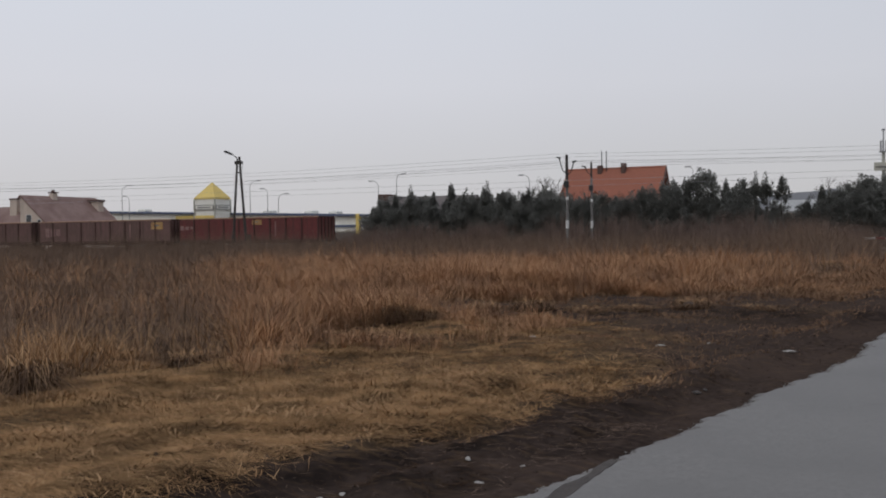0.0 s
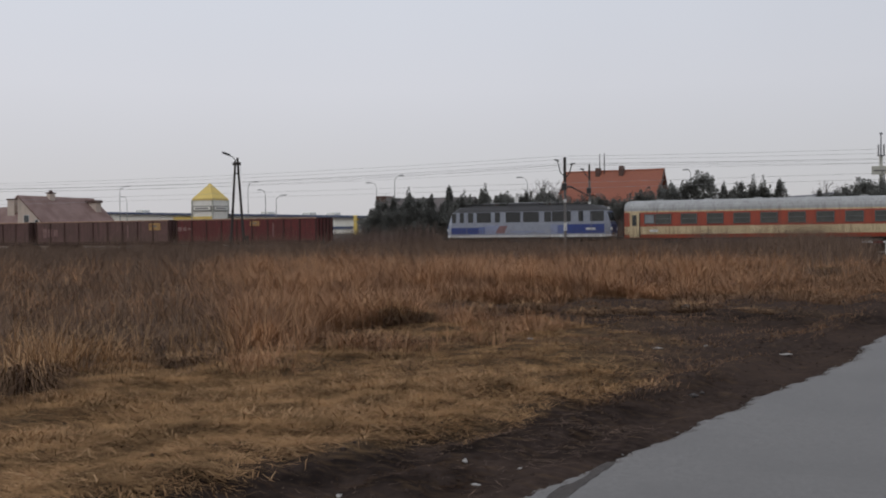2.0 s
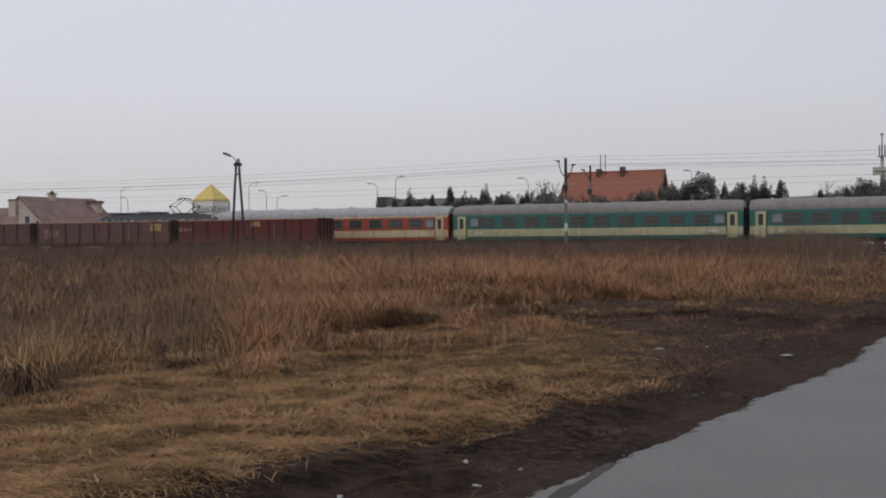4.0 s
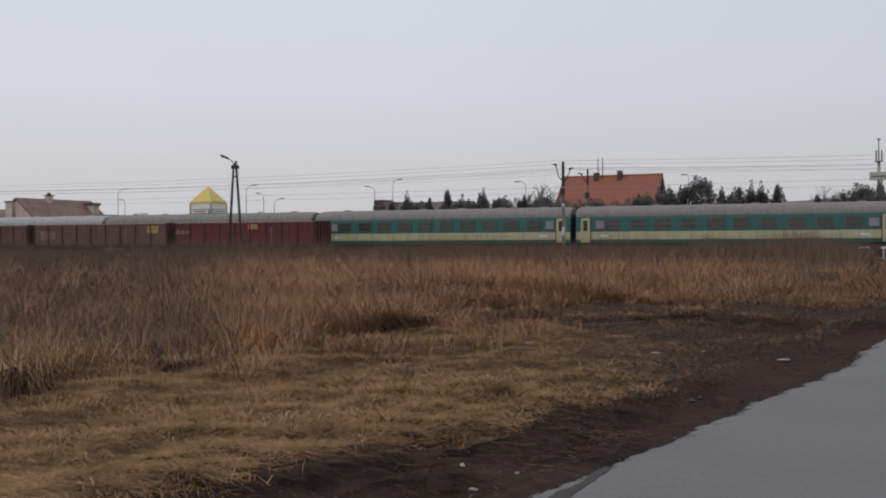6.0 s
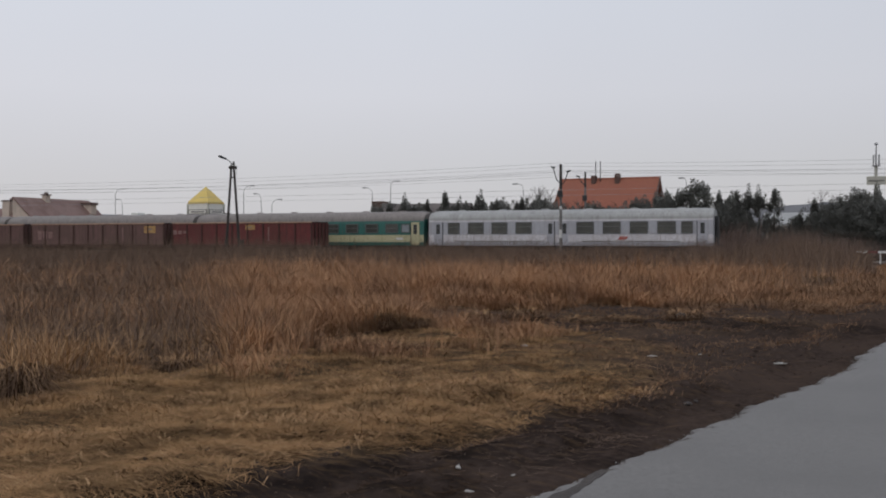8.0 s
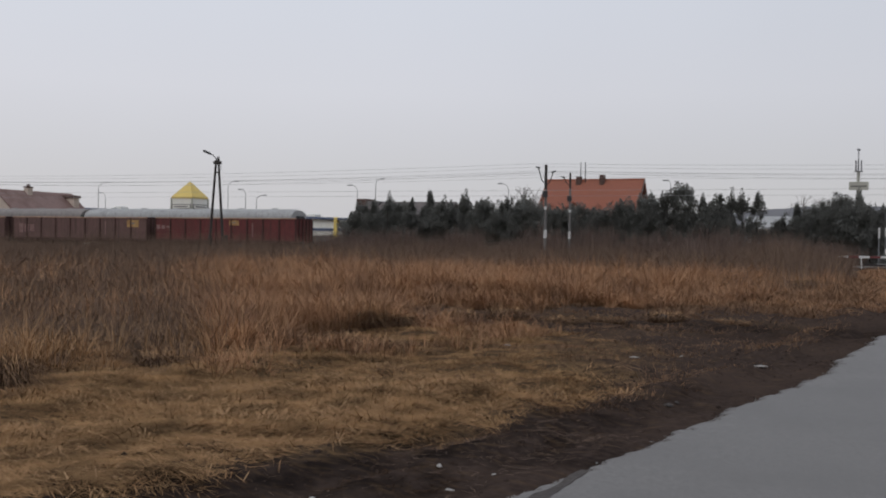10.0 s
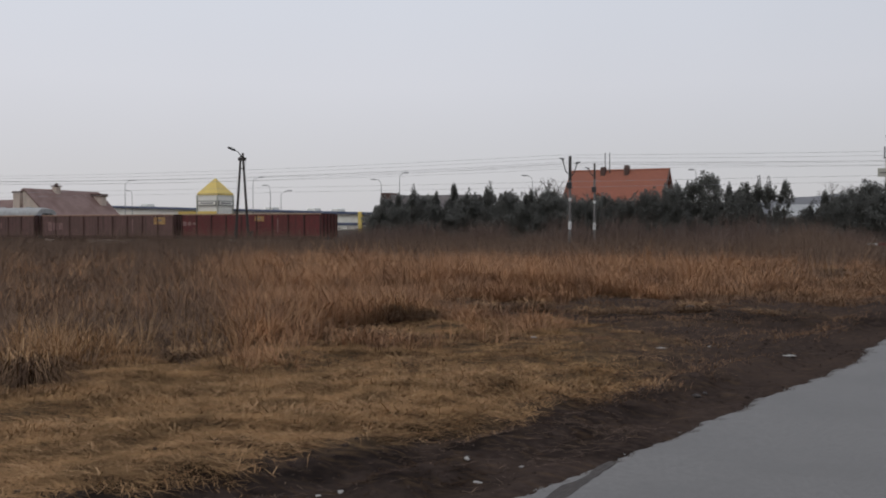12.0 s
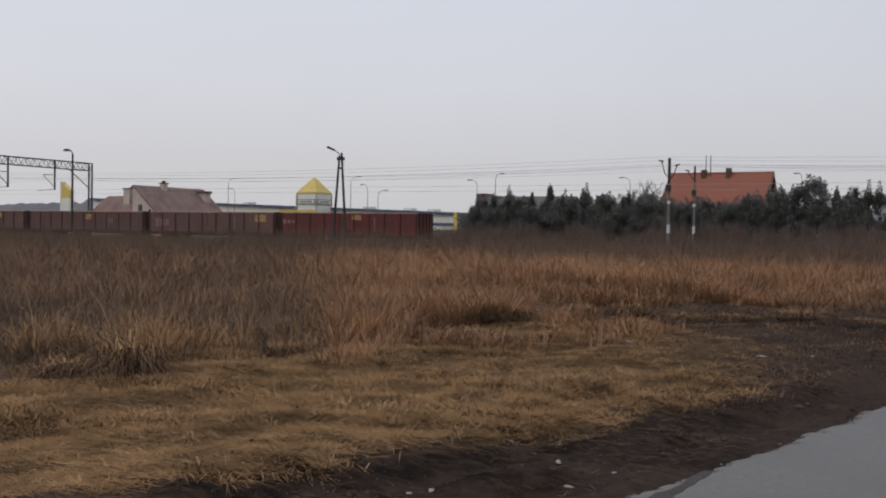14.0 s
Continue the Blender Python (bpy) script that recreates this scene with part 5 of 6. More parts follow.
# ---- trees ----
def crown_mesh(height, radius, shape, count, seed):
    """Branches about a trunk, each carrying many small sprays. shape: 'spruce', 'column', 'pine' or 'bush'."""
    r = np.random.default_rng(seed)
    nb = {"spruce": 170, "column": 34, "pine": 110, "bush": 120}[shape]
    per = count // nb
    h = 0.05 + 0.95 * r.random(nb) ** (0.85 if shape != "pine" else 0.65)
    ang = r.random(nb) * 2 * math.pi
    if shape == "spruce":
        reach = radius * (1.0 - h) ** 0.85 + 0.12
        rise = -0.15 + 0.75 * h
    elif shape == "column":
        reach = 1.35 * radius * np.sqrt(np.clip(1 - ((h - 0.4) / 0.62) ** 2, 0.01, 1))
        rise = 0.15 + 0.8 * h
    elif shape == "pine":
        reach = radius * np.sqrt(np.clip(1 - ((h - 0.4) / 0.66) ** 2, 0.02, 1))
        rise = 0.2 + 0.9 * h
    else:
        reach = radius * np.sqrt(np.clip(1 - (h - 0.2) ** 2 / 0.7, 0.03, 1))
        rise = 0.3 + 0.6 * h
    reach = reach * (0.35 + 1.0 * r.random(nb))
    n = nb * per
    b = np.repeat(np.arange(nb), per)
    along = 0.28 + 0.72 * r.random(n) ** 0.65
    dist = reach[b] * along
    fan = ang[b] + r.normal(0, 0.34, n) * (1.2 - 0.6 * along)
    z = h[b] * height * 0.97 + rise[b] * dist * 0.45 * along + r.normal(0, 0.16, n) - 0.1 * dist
    if shape == "pine":
        z += r.normal(0, 0.1, n)
    p = np.stack([np.cos(fan) * dist, np.sin(fan) * dist, np.maximum(z, 0.05)], 1)
    out = np.stack([np.cos(fan), np.sin(fan), rise[b] * 0.7 + 0.75], 1) + 0.6 * r.normal(size=(n, 3))
    # upright leading shoots out of the upper crown
    shoots, each = {"spruce": 22, "column": 20, "pine": 38, "bush": 36}[shape], 52
    pick = r.integers(0, n, 40 * shoots)
    pick = pick[np.argsort(-(p[pick, 2] + 0.5 * r.random(len(pick)) * height))][:3 * shoots:3]
    own = np.repeat(pick, each)
    u = r.random(len(own))
    tall = np.repeat(0.45 + 0.6 * r.random(len(pick)), each)
    turn = r.random(len(own)) * 6.283
    thick = 0.17 * (1 - u) + 0.02
    p = np.concatenate([p, p[own] + np.stack([np.cos(turn) * thick, np.sin(turn) * thick, tall * u], 1)])
    out = np.concatenate([out, np.stack([np.cos(turn) * 0.7, np.sin(turn) * 0.7, 0.9 + 0 * u], 1) + 0.4 * r.normal(size=(len(own), 3))])
    n = len(p)
    out /= np.linalg.norm(out, axis=1)[:, None]
    side = np.cross(out, r.normal(size=(n, 3)))
    side /= np.linalg.norm(side, axis=1)[:, None]
    s = 0.17 * (0.5 + 0.9 * r.random(n))[:, None]
    w = s * (0.13 + 0.14 * r.random(n))[:, None]
    v = np.stack([p - side * w * 0.5, p + side * w * 0.5, p + out * s * 0.6 + side * w, p + out * s, p + out * s * 0.6 - side * w], 1).reshape(-1, 3)
    k = np.arange(n)[:, None] * 5
    return quick_mesh("crown", v, quads=k + np.array([[0, 1, 2, 4]]), tris=k + np.array([[4, 2, 3]]))


def conifer(name, label, height, radius, shape, count, seed):
    t = thing(name, label, "tree", group="trees along the railway")
    tr = Mesh()
    tr.rod((0, 0, 0), (0.04, 0.02, height * 0.55), 0.11 + 0.012 * height, 0.06, 8).rod((0.04, 0.02, height * 0.54), (0, 0, height * 0.97), 0.06, 0.012, 6)
    r = random.Random(seed)
    for i in range(14):
        z = height * (0.15 + 0.8 * i / 14)
        a = r.random() * 6.28
        k = radius * max(0.15, 1 - z / height) * 0.9
        tr.rod((0, 0, z), (math.cos(a) * k, math.sin(a) * k, z + 0.1 * k), 0.03, 0.01, 4)
    part("trunk", tr, M_BARK, t)
    part("crown", crown_mesh(height, radius, shape, count, seed), M_NEEDLE, t)
    return t


TREE_SORTS = {
    "spruce": [conifer("conifer", "dark green spruce with uneven ragged outline", 6.8, 1.3, "spruce", 8600, 3), conifer("conifer", "dark green spruce with uneven ragged outline", 6.1, 1.15, "spruce", 8000, 11)],
    "column": [conifer("conifer", "slim dark green columnar conifer", 6.0, 0.62, "column", 3600, 5), conifer("conifer", "slim dark green columnar conifer", 5.6, 0.7, "column", 3600, 17)],
    "pine": [conifer("pine", "bushy dark pine with a broken outline", 6.6, 1.9, "pine", 10000, 8), conifer("pine", "bushy dark pine with a broken outline", 5.6, 2.1, "pine", 10000, 21)],
    "bush": [conifer("shrub", "low dark evergreen shrub in the hedge", 3.9, 1.9, "bush", 8600, 9), conifer("shrub", "low dark evergreen shrub in the hedge", 3.4, 1.8, "bush", 8000, 31)],
}
BUILT = {"spruce": [6.8, 6.1], "column": [6.0, 5.6], "pine": [6.6, 5.6], "bush": [3.9, 3.4]}
HEDGE_WEST = [
    ("bush", -46.9, 92.5, 3.9), ("bush", -47.6, 93.5, 2.6), ("pine", -45.9, 93, 5.2), ("spruce", -44.9, 93.6, 5.8), ("column", -43.0, 93, 6.0),
    ("pine", -41.6, 92.6, 5.2), ("spruce", -40.6, 94, 5.7), ("spruce", -38.1, 93, 6.75), ("bush", -36.6, 92.4, 4.6), ("pine", -37.0, 94.6, 5.0),
    ("spruce", -34.5, 93.4, 6.0), ("column", -33.9, 93, 6.1), ("pine", -31.9, 93, 5.4), ("spruce", -29.6, 93.2, 5.9), ("pine", -27.6, 93, 5.5),
    ("bush", -26.0, 92.2, 4.4), ("bush", -24.5, 92.0, 4.2),
    ("pine", -44.2, 95.2, 4.9), ("bush", -42.3, 94.8, 4.8), ("pine", -39.3, 95.4, 4.9), ("spruce", -36.4, 95, 5.5), ("pine", -35.3, 95.2, 4.9),
    ("bush", -33.2, 94.8, 4.9), ("spruce", -30.8, 95.2, 5.6), ("bush", -28.6, 94.6, 4.7), ("pine", -25.9, 94.8, 5.0),
]
HEDGE_MIDDLE = [
    ("pine", -22.4, 93, 5.1), ("bush", -20.7, 92.4, 4.3), ("bush", -19.0, 92, 4.2), ("pine", -17.4, 93, 5.4), ("pine", -15.2, 93.4, 5.9),
    ("pine", -13.4, 93, 6.3), ("pine", -11.9, 93.4, 6.95), ("spruce", -10.1, 93, 6.0), ("bush", -9.3, 92.2, 4.6), ("column", -8.4, 93, 5.7),
    ("column", -7.5, 93.4, 6.1), ("column", -6.4, 93, 6.0), ("column", -5.2, 93.2, 5.85), ("bush", -4.5, 92.4, 2.4), ("bush", -3.1, 92.6, 3.3),
    ("spruce", -1.7, 93, 5.4), ("pine", -0.6, 93.4, 4.9),
]
HEDGE_EAST = [
    ("pine", 0.8, 93, 5.2), ("pine", 2.2, 93, 5.9), ("bush", 3.3, 91.6, 4.4), ("column", 3.8, 95, 6.2), ("pine", 4.6, 92.6, 4.9),
    ("bush", 4.4, 91, 3.6), ("bush", -33.0, 91.6, 3.9), ("bush", -30.6, 91.8, 4.0), ("bush", -28.5, 91.6, 3.8), ("bush", -39.6, 91.6, 3.9),
    ("bush", -43.8, 91.6, 3.6), ("bush", -14.2, 91.8, 4.0), ("bush", -11.2, 91.6, 3.9), ("bush", -7.2, 91.6, 3.4), ("bush", 1.2, 91.2, 3.8),
    ("bush", -0.8, 91.4, 3.6), ("bush", -16.3, 91.6, 3.9), ("bush", -22.9, 91.4, 3.9),
]
placed = set()
tree_rng = random.Random(4)
for sort, x, y, h in (*HEDGE_WEST, *HEDGE_MIDDLE, *HEDGE_EAST):
    k = tree_rng.randrange(2)
    src = TREE_SORTS[sort][k]
    f = 0.92 * (h - GROUND_FAR) / BUILT[sort][k]
    m = pose(x, y, GROUND_FAR - 0.03, 0, 0, tree_rng.uniform(0, 360))
    if (sort, k) in placed:
        ob = copy_thing(src, m)
    else:
        placed.add((sort, k))
        ob = src
        ob.matrix_basis = m
    ob.scale = (f * tree_rng.uniform(0.95, 1.15), f * tree_rng.uniform(0.95, 1.15), f)
for sort, pair in TREE_SORTS.items():
    for k, src in enumerate(pair):
        if (sort, k) not in placed:
            src.matrix_basis = pose(-50 - 2 * k, 97, GROUND_FAR)


def bare_tree(x, y, h, seed):
    t = thing("bare_tree", "thin leafless tree with fine grey twigs", "tree", pose(x, y, GROUND_FAR), "bare trees far behind")
    r = random.Random(seed)
    part("trunk", Mesh().rod((0, 0, 0), (0.1, 0, h * 0.6), 0.12, 0.05, 6).rod((0.1, 0, h * 0.6), (0, 0, h), 0.05, 0.01, 5), M_TWIG, t)
    tw = Mesh()
    for i in range(46):
        z = h * r.uniform(0.3, 0.95)
        a, k = r.uniform(0, 6.28), (h - z) * 0.35 + 0.3
        q = (math.cos(a) * k, math.sin(a) * k, z + k * 1.2)
        tw.rod((0.05, 0, z), q, 0.025, 0.008, 3, caps=False)
        for j in range(3):
            b = a + r.uniform(-0.9, 0.9)
            tw.rod(q, (q[0] + math.cos(b) * 0.4, q[1] + math.sin(b) * 0.4, q[2] + r.uniform(0.2, 0.6)), 0.012, 0.005, 3, caps=False)
    part("twigs", tw, M_TWIG, t)


for i, (x, y, h) in enumerate(((-1.5, 120, 7.4), (0.6, 121, 7.0), (1.6, 119, 6.6), (10.5, 100, 8.5), (8.6, 96, 7.6), (-31.4, 105, 7.6), (-32.6, 104, 6.6), (-30.0, 104, 7.6), (-28.9, 103.5, 6.6), (-26.2, 103.5, 5.8), (-21.4, 103, 5.9), (-23.0, 104, 5.2))):
    bare_tree(x, y, h, 40 + i)


def bare_shrub(height, radius, seed):
    """A leafless brown shrub: many fine stems fanning out from the ground, each with side twigs."""
    t = thing("bare_shrub", "leafless brown shrub of fine twigs beside the railway", "shrub", group="bare shrubs along the track")
    r = np.random.default_rng(seed)
    n = 260
    yaw = r.random(n) * 6.283
    off = 0.75 * radius * np.sqrt(r.random(n))
    base = np.stack([off * np.cos(yaw), off * np.sin(yaw), np.zeros(n) - 0.05], 1)
    h = height * (0.45 + 0.55 * r.random(n)) * (1.05 - 0.35 * (off / radius) ** 2)
    lean = radius * (0.1 + 0.6 * r.random(n))
    v, q, tr = blades(base, h, 0.014 + 0.008 * r.random(n), lean, 0.35 * lean, yaw)
    vs, qs, ts = [v], [q], [tr]
    for k in range(7):
        u = 0.25 + 0.65 * r.random(n)
        at = base + np.stack([np.cos(yaw) * lean * u ** 1.5, np.sin(yaw) * lean * u ** 1.5, h * u], 1)
        th = 0.22 * height * (0.5 + r.random(n))
        v, q, tr = blades(at, th, 0.007 + 0.007 * r.random(n), 0.28 * (0.4 + r.random(n)), 0.1 * r.random(n), r.random(n) * 6.283)
        k0 = 5 * n * (k + 1)
        vs.append(v)
        qs.append(q + k0)
        ts.append(tr + k0)
    tagged(part("stem_spray", quick_mesh("stem_spray", np.concatenate(vs), np.concatenate(qs), np.concatenate(ts)), M_SHRUB, t), kind="stuff")
    return t


shrub_rng = random.Random(19)
SHRUBS = [bare_shrub(2.9, 1.7, 71), bare_shrub(2.5, 1.5, 72), bare_shrub(2.2, 1.8, 73)]
PLACES = [(-8.5 + 1.15 * i + shrub_rng.uniform(-0.4, 0.4), shrub_rng.uniform(62, 68), shrub_rng.uniform(0.62, 0.85)) for i in range(9)]
PLACES += [(-47 + 1.3 * i + shrub_rng.uniform(-0.5, 0.5), shrub_rng.uniform(83.5, 88.5), shrub_rng.uniform(0.75, 1.35)) for i in range(39)]
for i, (x, y, f) in enumerate(PLACES):
    ob = SHRUBS[i] if i < 3 else copy_thing(SHRUBS[i % 3], pose(x, y, GROUND_FAR))
    ob.matrix_basis = pose(x, y, GROUND_FAR + 0.02, 0, 0, shrub_rng.uniform(0, 360))
    ob.scale = (f, f, f)


def hazed_woods(x0, x1, y, top, seed, name):
    """A far wooded ridge with a ragged top, its haze put into the colour."""
    n = 160
    m = Mesh()
    rings = []
    for i in range(n + 1):
        x = x0 + (x1 - x0) * i / n
        u = i / n
        z = top * (0.45 + 0.55 * math.sin(math.pi * u) ** 0.5) * (0.85 + 0.2 * noise.noise((x * 0.02, seed, 0)) + 0.1 * noise.noise((x * 0.12, seed, 1)))
        rings.append([(x, y - 12, -2), (x, y - 10 + 2 * noise.noise((x * 0.1, seed, 2)), z * 0.6), (x, y, z), (x, y + 30, -2)])
    m.loft(rings)
    tagged(part(name, m, M_FAR), "distant wooded ridge with haze painted into its grey", "woods", kind="structure")


hazed_woods(-620, -330, 430, 21, 1.0, "backdrop_woods")
hazed_woods(-60, 260, 420, 23, 6.0, "backdrop_woods")
hazed_woods(-400, -40, 520, 9, 9.0, "backdrop_woods")


# ---- grass ----
def scatter(n, x0, x1, y0, y1, keep, low=False):
    """Random places in a box, of those that keep() allows; nearer ones more often."""
    got = []
    have = 0
    while have < n:
        u = rng.random(n * 2)
        y = y0 * (y1 / y0) ** u
        x = x0 + (x1 - x0) * rng.random(n * 2)
        ok = keep(x, y) & (x > -1.35 * y - 3) & (open_ground(x, y) | low) & (x < 0.1 * y + 3)
        got.append(np.stack([x[ok], y[ok]], 1))
        have += ok.sum()
    return np.concatenate(got)[:n]


def swath(x, y):
    """Rows of cut grass lying across the view: long one way, narrow the other."""
    c, s = math.cos(radians(24)), math.sin(radians(24))
    return patchy((x * c + y * s) * 0.22, (y * c - x * s) * 0.8 + 0.5 * (patchy(x, y, 0.6, 61.0) - 0.5), 1.7, 8.0)


def lying(n, keep, length, width, lift, spread, y1):
    """Cut stalks lying about singly, mostly one way."""
    p = scatter(n, -13, -1.4, 3.6, y1, keep, True)
    x, y = p[:, 0], p[:, 1]
    z = ground_z(x, y) + 0.06 * swath(x, y) ** 2 * rng.random(n)
    long = length * (0.45 + 0.9 * rng.random(n) ** 1.4)
    yaw = rng.normal(radians(25), spread, n) + math.pi * (rng.random(n) < 0.5)
    v, q, t = blades(np.stack([x, y, z - 0.004], 1), lift * rng.random(n) ** 2, width * (0.7 + 0.7 * rng.random(n)) + 0.00035 * y, long, long * 0.5, yaw)
    v = v.reshape(-1, 5, 3)
    v[:, 2:4, 2] += (lift * (0.3 + 0.7 * rng.random(n)))[:, None]
    v[:, 2:4, :2] += rng.normal(0, 0.02, (n, 1, 2))
    return v.reshape(-1, 3), q, t


def wisps(tufts, per, keep, length, width, arch, y1):
    """Cut grass lying in combed wisps: the stalks of a wisp share a way and arch over the next."""
    p = scatter(tufts, -13.5, -1.4, 3.6, y1, keep, True)
    n = tufts * per
    way = radians(20) + 1.6 * (patchy(p[:, 0], p[:, 1], 0.7, 81.0) - 0.5) + rng.normal(0, 0.5, tufts) + math.pi * (rng.random(tufts) < 0.5)
    big = 0.6 + 0.9 * rng.random(tufts) ** 1.5
    loft = arch * (0.25 + 0.9 * swath(p[:, 0], p[:, 1]) ** 1.5 + 0.25 * (rng.random(tufts) < 0.12))
    c = np.repeat(np.arange(tufts), per)
    x = p[c, 0] + rng.normal(0, 0.075, n)
    y = p[c, 1] + rng.normal(0, 0.06, n)
    yaw = way[c] + rng.normal(0, 0.55, n)
    long = length * big[c] * (0.5 + 0.7 * rng.random(n))
    up = loft[c] * (0.3 + rng.random(n))
    tip = up * rng.choice([0.1, 0.5, 1.3], n, p=[0.64, 0.33, 0.03])
    v, q, t = blades(np.stack([x, y, ground_z(x, y) - 0.004], 1), tip, width * (0.6 + 0.8 * rng.random(n)) + 0.0003 * y, long, long * 0.5, yaw)
    v = v.reshape(-1, 5, 3)
    v[:, 2:4, 2] += (up - 0.55 * tip)[:, None]
    v[:, 2:4, :2] += rng.normal(0, 0.018, (n, 1, 2))
    return v.reshape(-1, 3), q, t


def mown_grass():
    inside = lambda x, y: (x < mown_edge(y) + 0.2 * rng.normal(size=len(x)) - 0.3 * np.sin(2.3 * y)) & (x > tall_edge(y) - 0.9)
    thin = lambda x, y: 0.7 * smooth_step(0.25, 0.9, (x + 6.5) / 4.6) * smooth_step(8, 11, y)
    fine = lambda x, y: inside(x, y) & (rng.random(len(x)) < 0.25 + 0.45 * swath(x, y) - 0.2 * smooth_step(9, 15, y) + 0.5 * patchy(x, y, 1.1, 2.0) - thin(x, y))
    pale = lambda x, y: inside(x, y) & (rng.random(len(x)) < 0.04 + 0.5 * swath(x, y) ** 2 + 0.6 * patchy(x, y, 1.4, 51.0) ** 3 - 0.6 * smooth_step(9, 13, y) + 0.5 * np.exp(-((mown_edge(y) - x - 0.35) / 0.25) ** 2) * (y < 9))
    v, q, t = wisps(9500, 17, fine, 0.27, 0.0046, 0.05, 17.0)
    tagged(part("mown_grass", quick_mesh("mown_grass", v, q, t), M_STRAW), "flattened straw-coloured mown grass on the verge", "grass", kind="stuff")
    v, q, t = wisps(1900, 9, pale, 0.34, 0.0056, 0.065, 15.0)
    tagged(part("loose_straw", quick_mesh("loose_straw", v, q, t), M_PALESTRAW), "pale combed wisps of cut grass lying on the verge", "grass", kind="stuff")
    bits = lambda x, y: (x < road_left(y) - 0.25) & (x > mown_edge(y) - 0.4) & (rng.random(len(x)) < 0.05 + 0.95 * patchy(x, y, 1.2, 27.0) ** 3)
    v, q, t = lying(4500, bits, 0.1, 0.003, 0.006, 0.7, 26.0)
    tagged(part("stalk_litter", quick_mesh("stalk_litter", v, q, t), M_THICKET), "scattered dead stalk bits on the bare soil", "grass", kind="stuff")


def tufted(name, label, tufts, per, hgt, wid, spread, material, x0, x1, y0, y1, keep, far_wide=0.0004, stiff=0.35, even=False):
    c = scatter(tufts, x0, x1, y0, y1, keep, name in ("matted_stalks", "rotted_litter"))
    n = tufts * per
    cx, cy = np.repeat(c[:, 0], per), np.repeat(c[:, 1], per)
    big = np.repeat(0.45 + 0.95 * rng.random(tufts) ** 1.8, per) * (0.3 + 0.65 * patchy(cx, cy, 0.55, 5.0) + 0.55 * patchy(cx, cy, 1.5, 1.0))
    if even:
        big = np.repeat(0.7 + 0.5 * rng.random(tufts), per) * (0.75 + 0.5 * patchy(cx, cy, 0.3, 17.0))
    tilt = np.repeat(rng.random(tufts) * 6.283, per)
    yaw = rng.random(n) * 2 * math.pi
    off = spread * np.sqrt(rng.random(n))
    x, y = cx + off * np.cos(yaw), cy + off * np.sin(yaw)
    h = hgt(cx, cy) * big * (0.5 + 0.55 * rng.random(n))
    base = np.stack([x, y, ground_z(x, y) - 0.02], 1)
    lean = h * (stiff * 0.3 + stiff * rng.random(n) ** 1.6 * 1.6)
    bend = lean * (0.25 + 0.25 * rng.random(n))
    droop = rng.random(n) < 0.3
    h2 = np.where(droop, h * 0.72, h)
    lean = np.where(droop, lean * 1.6, lean)
    w = wid * (0.6 + 0.8 * rng.random(n)) + far_wide * y
    towards = np.arctan2(np.sin(yaw) + 0.9 * np.sin(tilt), np.cos(yaw) + 0.9 * np.cos(tilt))
    v, q, t = blades(base, h2, w, lean, bend, towards + rng.normal(0, 0.4, n))
    ob = part(name, quick_mesh(name, v, q, t), material)
    return tagged(ob, label, "grass", kind="stuff")


mown_grass()
in_tall = lambda x, y: inside_tall(x, y) > 0.5 * rng.normal(size=len(x))
rise = lambda x, y: 0.45 + 0.55 * smooth_step(-0.5, 2.2, inside_tall(x, y))
tufted("front_grass", "tawny dry knee-high grass tufts", 5200, 17, lambda x, y: 0.4 + 0.16 * smooth_step(8, 16, y) + 0 * x, 0.0045, 0.15, M_GRASS, -24, -2, 6.2, 26,
       lambda x, y: (x < tall_edge(y) + 0.55 * rng.normal(size=len(x)) + 2.6 * (patchy(x, y, 0.8, 12.0) - 0.5)) & (rng.random(len(x)) < 0.06 + 1.3 * patchy(x, y, 1.1, 3.0) ** 2) & (x / y > -0.7), 0.0003, 1.2)
tufted("edge_weeds", "brown dead weeds at the edge of the mown verge", 1500, 17, lambda x, y: 0.34 + 0 * x, 0.0045, 0.2, M_WEED, -24, -5, 6.2, 13,
       lambda x, y: (x < tall_edge(y) + 0.4 * rng.normal(size=len(x))) & (x / y < -0.66), 0.0003, 1.2)
tufted("edge_wisps", "pale tangled wisps of dry grass over the weeds", 60, 18, lambda x, y: 0.62 + 0 * x, 0.0045, 0.1, M_PALESTRAW, -15, -5, 7.4, 13,
       lambda x, y: (x < tall_edge(y) - 0.4) & (x > tall_edge(y) - 3.5) & (patchy(x, y, 0.8, 21.0) > 0.45), 0.0002, 1.0)
tufted("tall_grass", "tall tawny dry grass on the field", 10500, 13, lambda x, y: rise(x, y) * (0.54 + 0.16 * smooth_step(16, 26, y) + 0.25 * patchy(x, y, 0.45, 3.0) ** 2), 0.005, 0.26, M_GRASS, -60, 3, 13, 48,
       lambda x, y: in_tall(x, y) & (rng.random(len(x)) < (0.04 + 0.96 * smooth_step(-0.8, -0.52, x / y)) * (1 - 0.93 * smooth_step(33, 45, y)) * (0.06 + 1.2 * patchy(x, y, 0.8, 6.0) ** 2)) & (x < road_left(y) - 1.0), 0.0003, 1.0)
tufted("dead_weeds", "grey-brown dead weeds and thin stalks on the field", 10500, 11, lambda x, y: 0.52 + 0.25 * smooth_step(20, 45, y) + 0 * x, 0.005, 0.45, M_WEED, -80, 2, 10.5, 56,
       lambda x, y: (x < tall_edge(y) - 0.6) & (rng.random(len(x)) < np.clip(0.2 + 0.9 * smooth_step(-0.45, -0.7, x / y) + 0.35 * patchy(x, y, 0.5, 15.0), 0, 1)), 0.0003, 0.7)
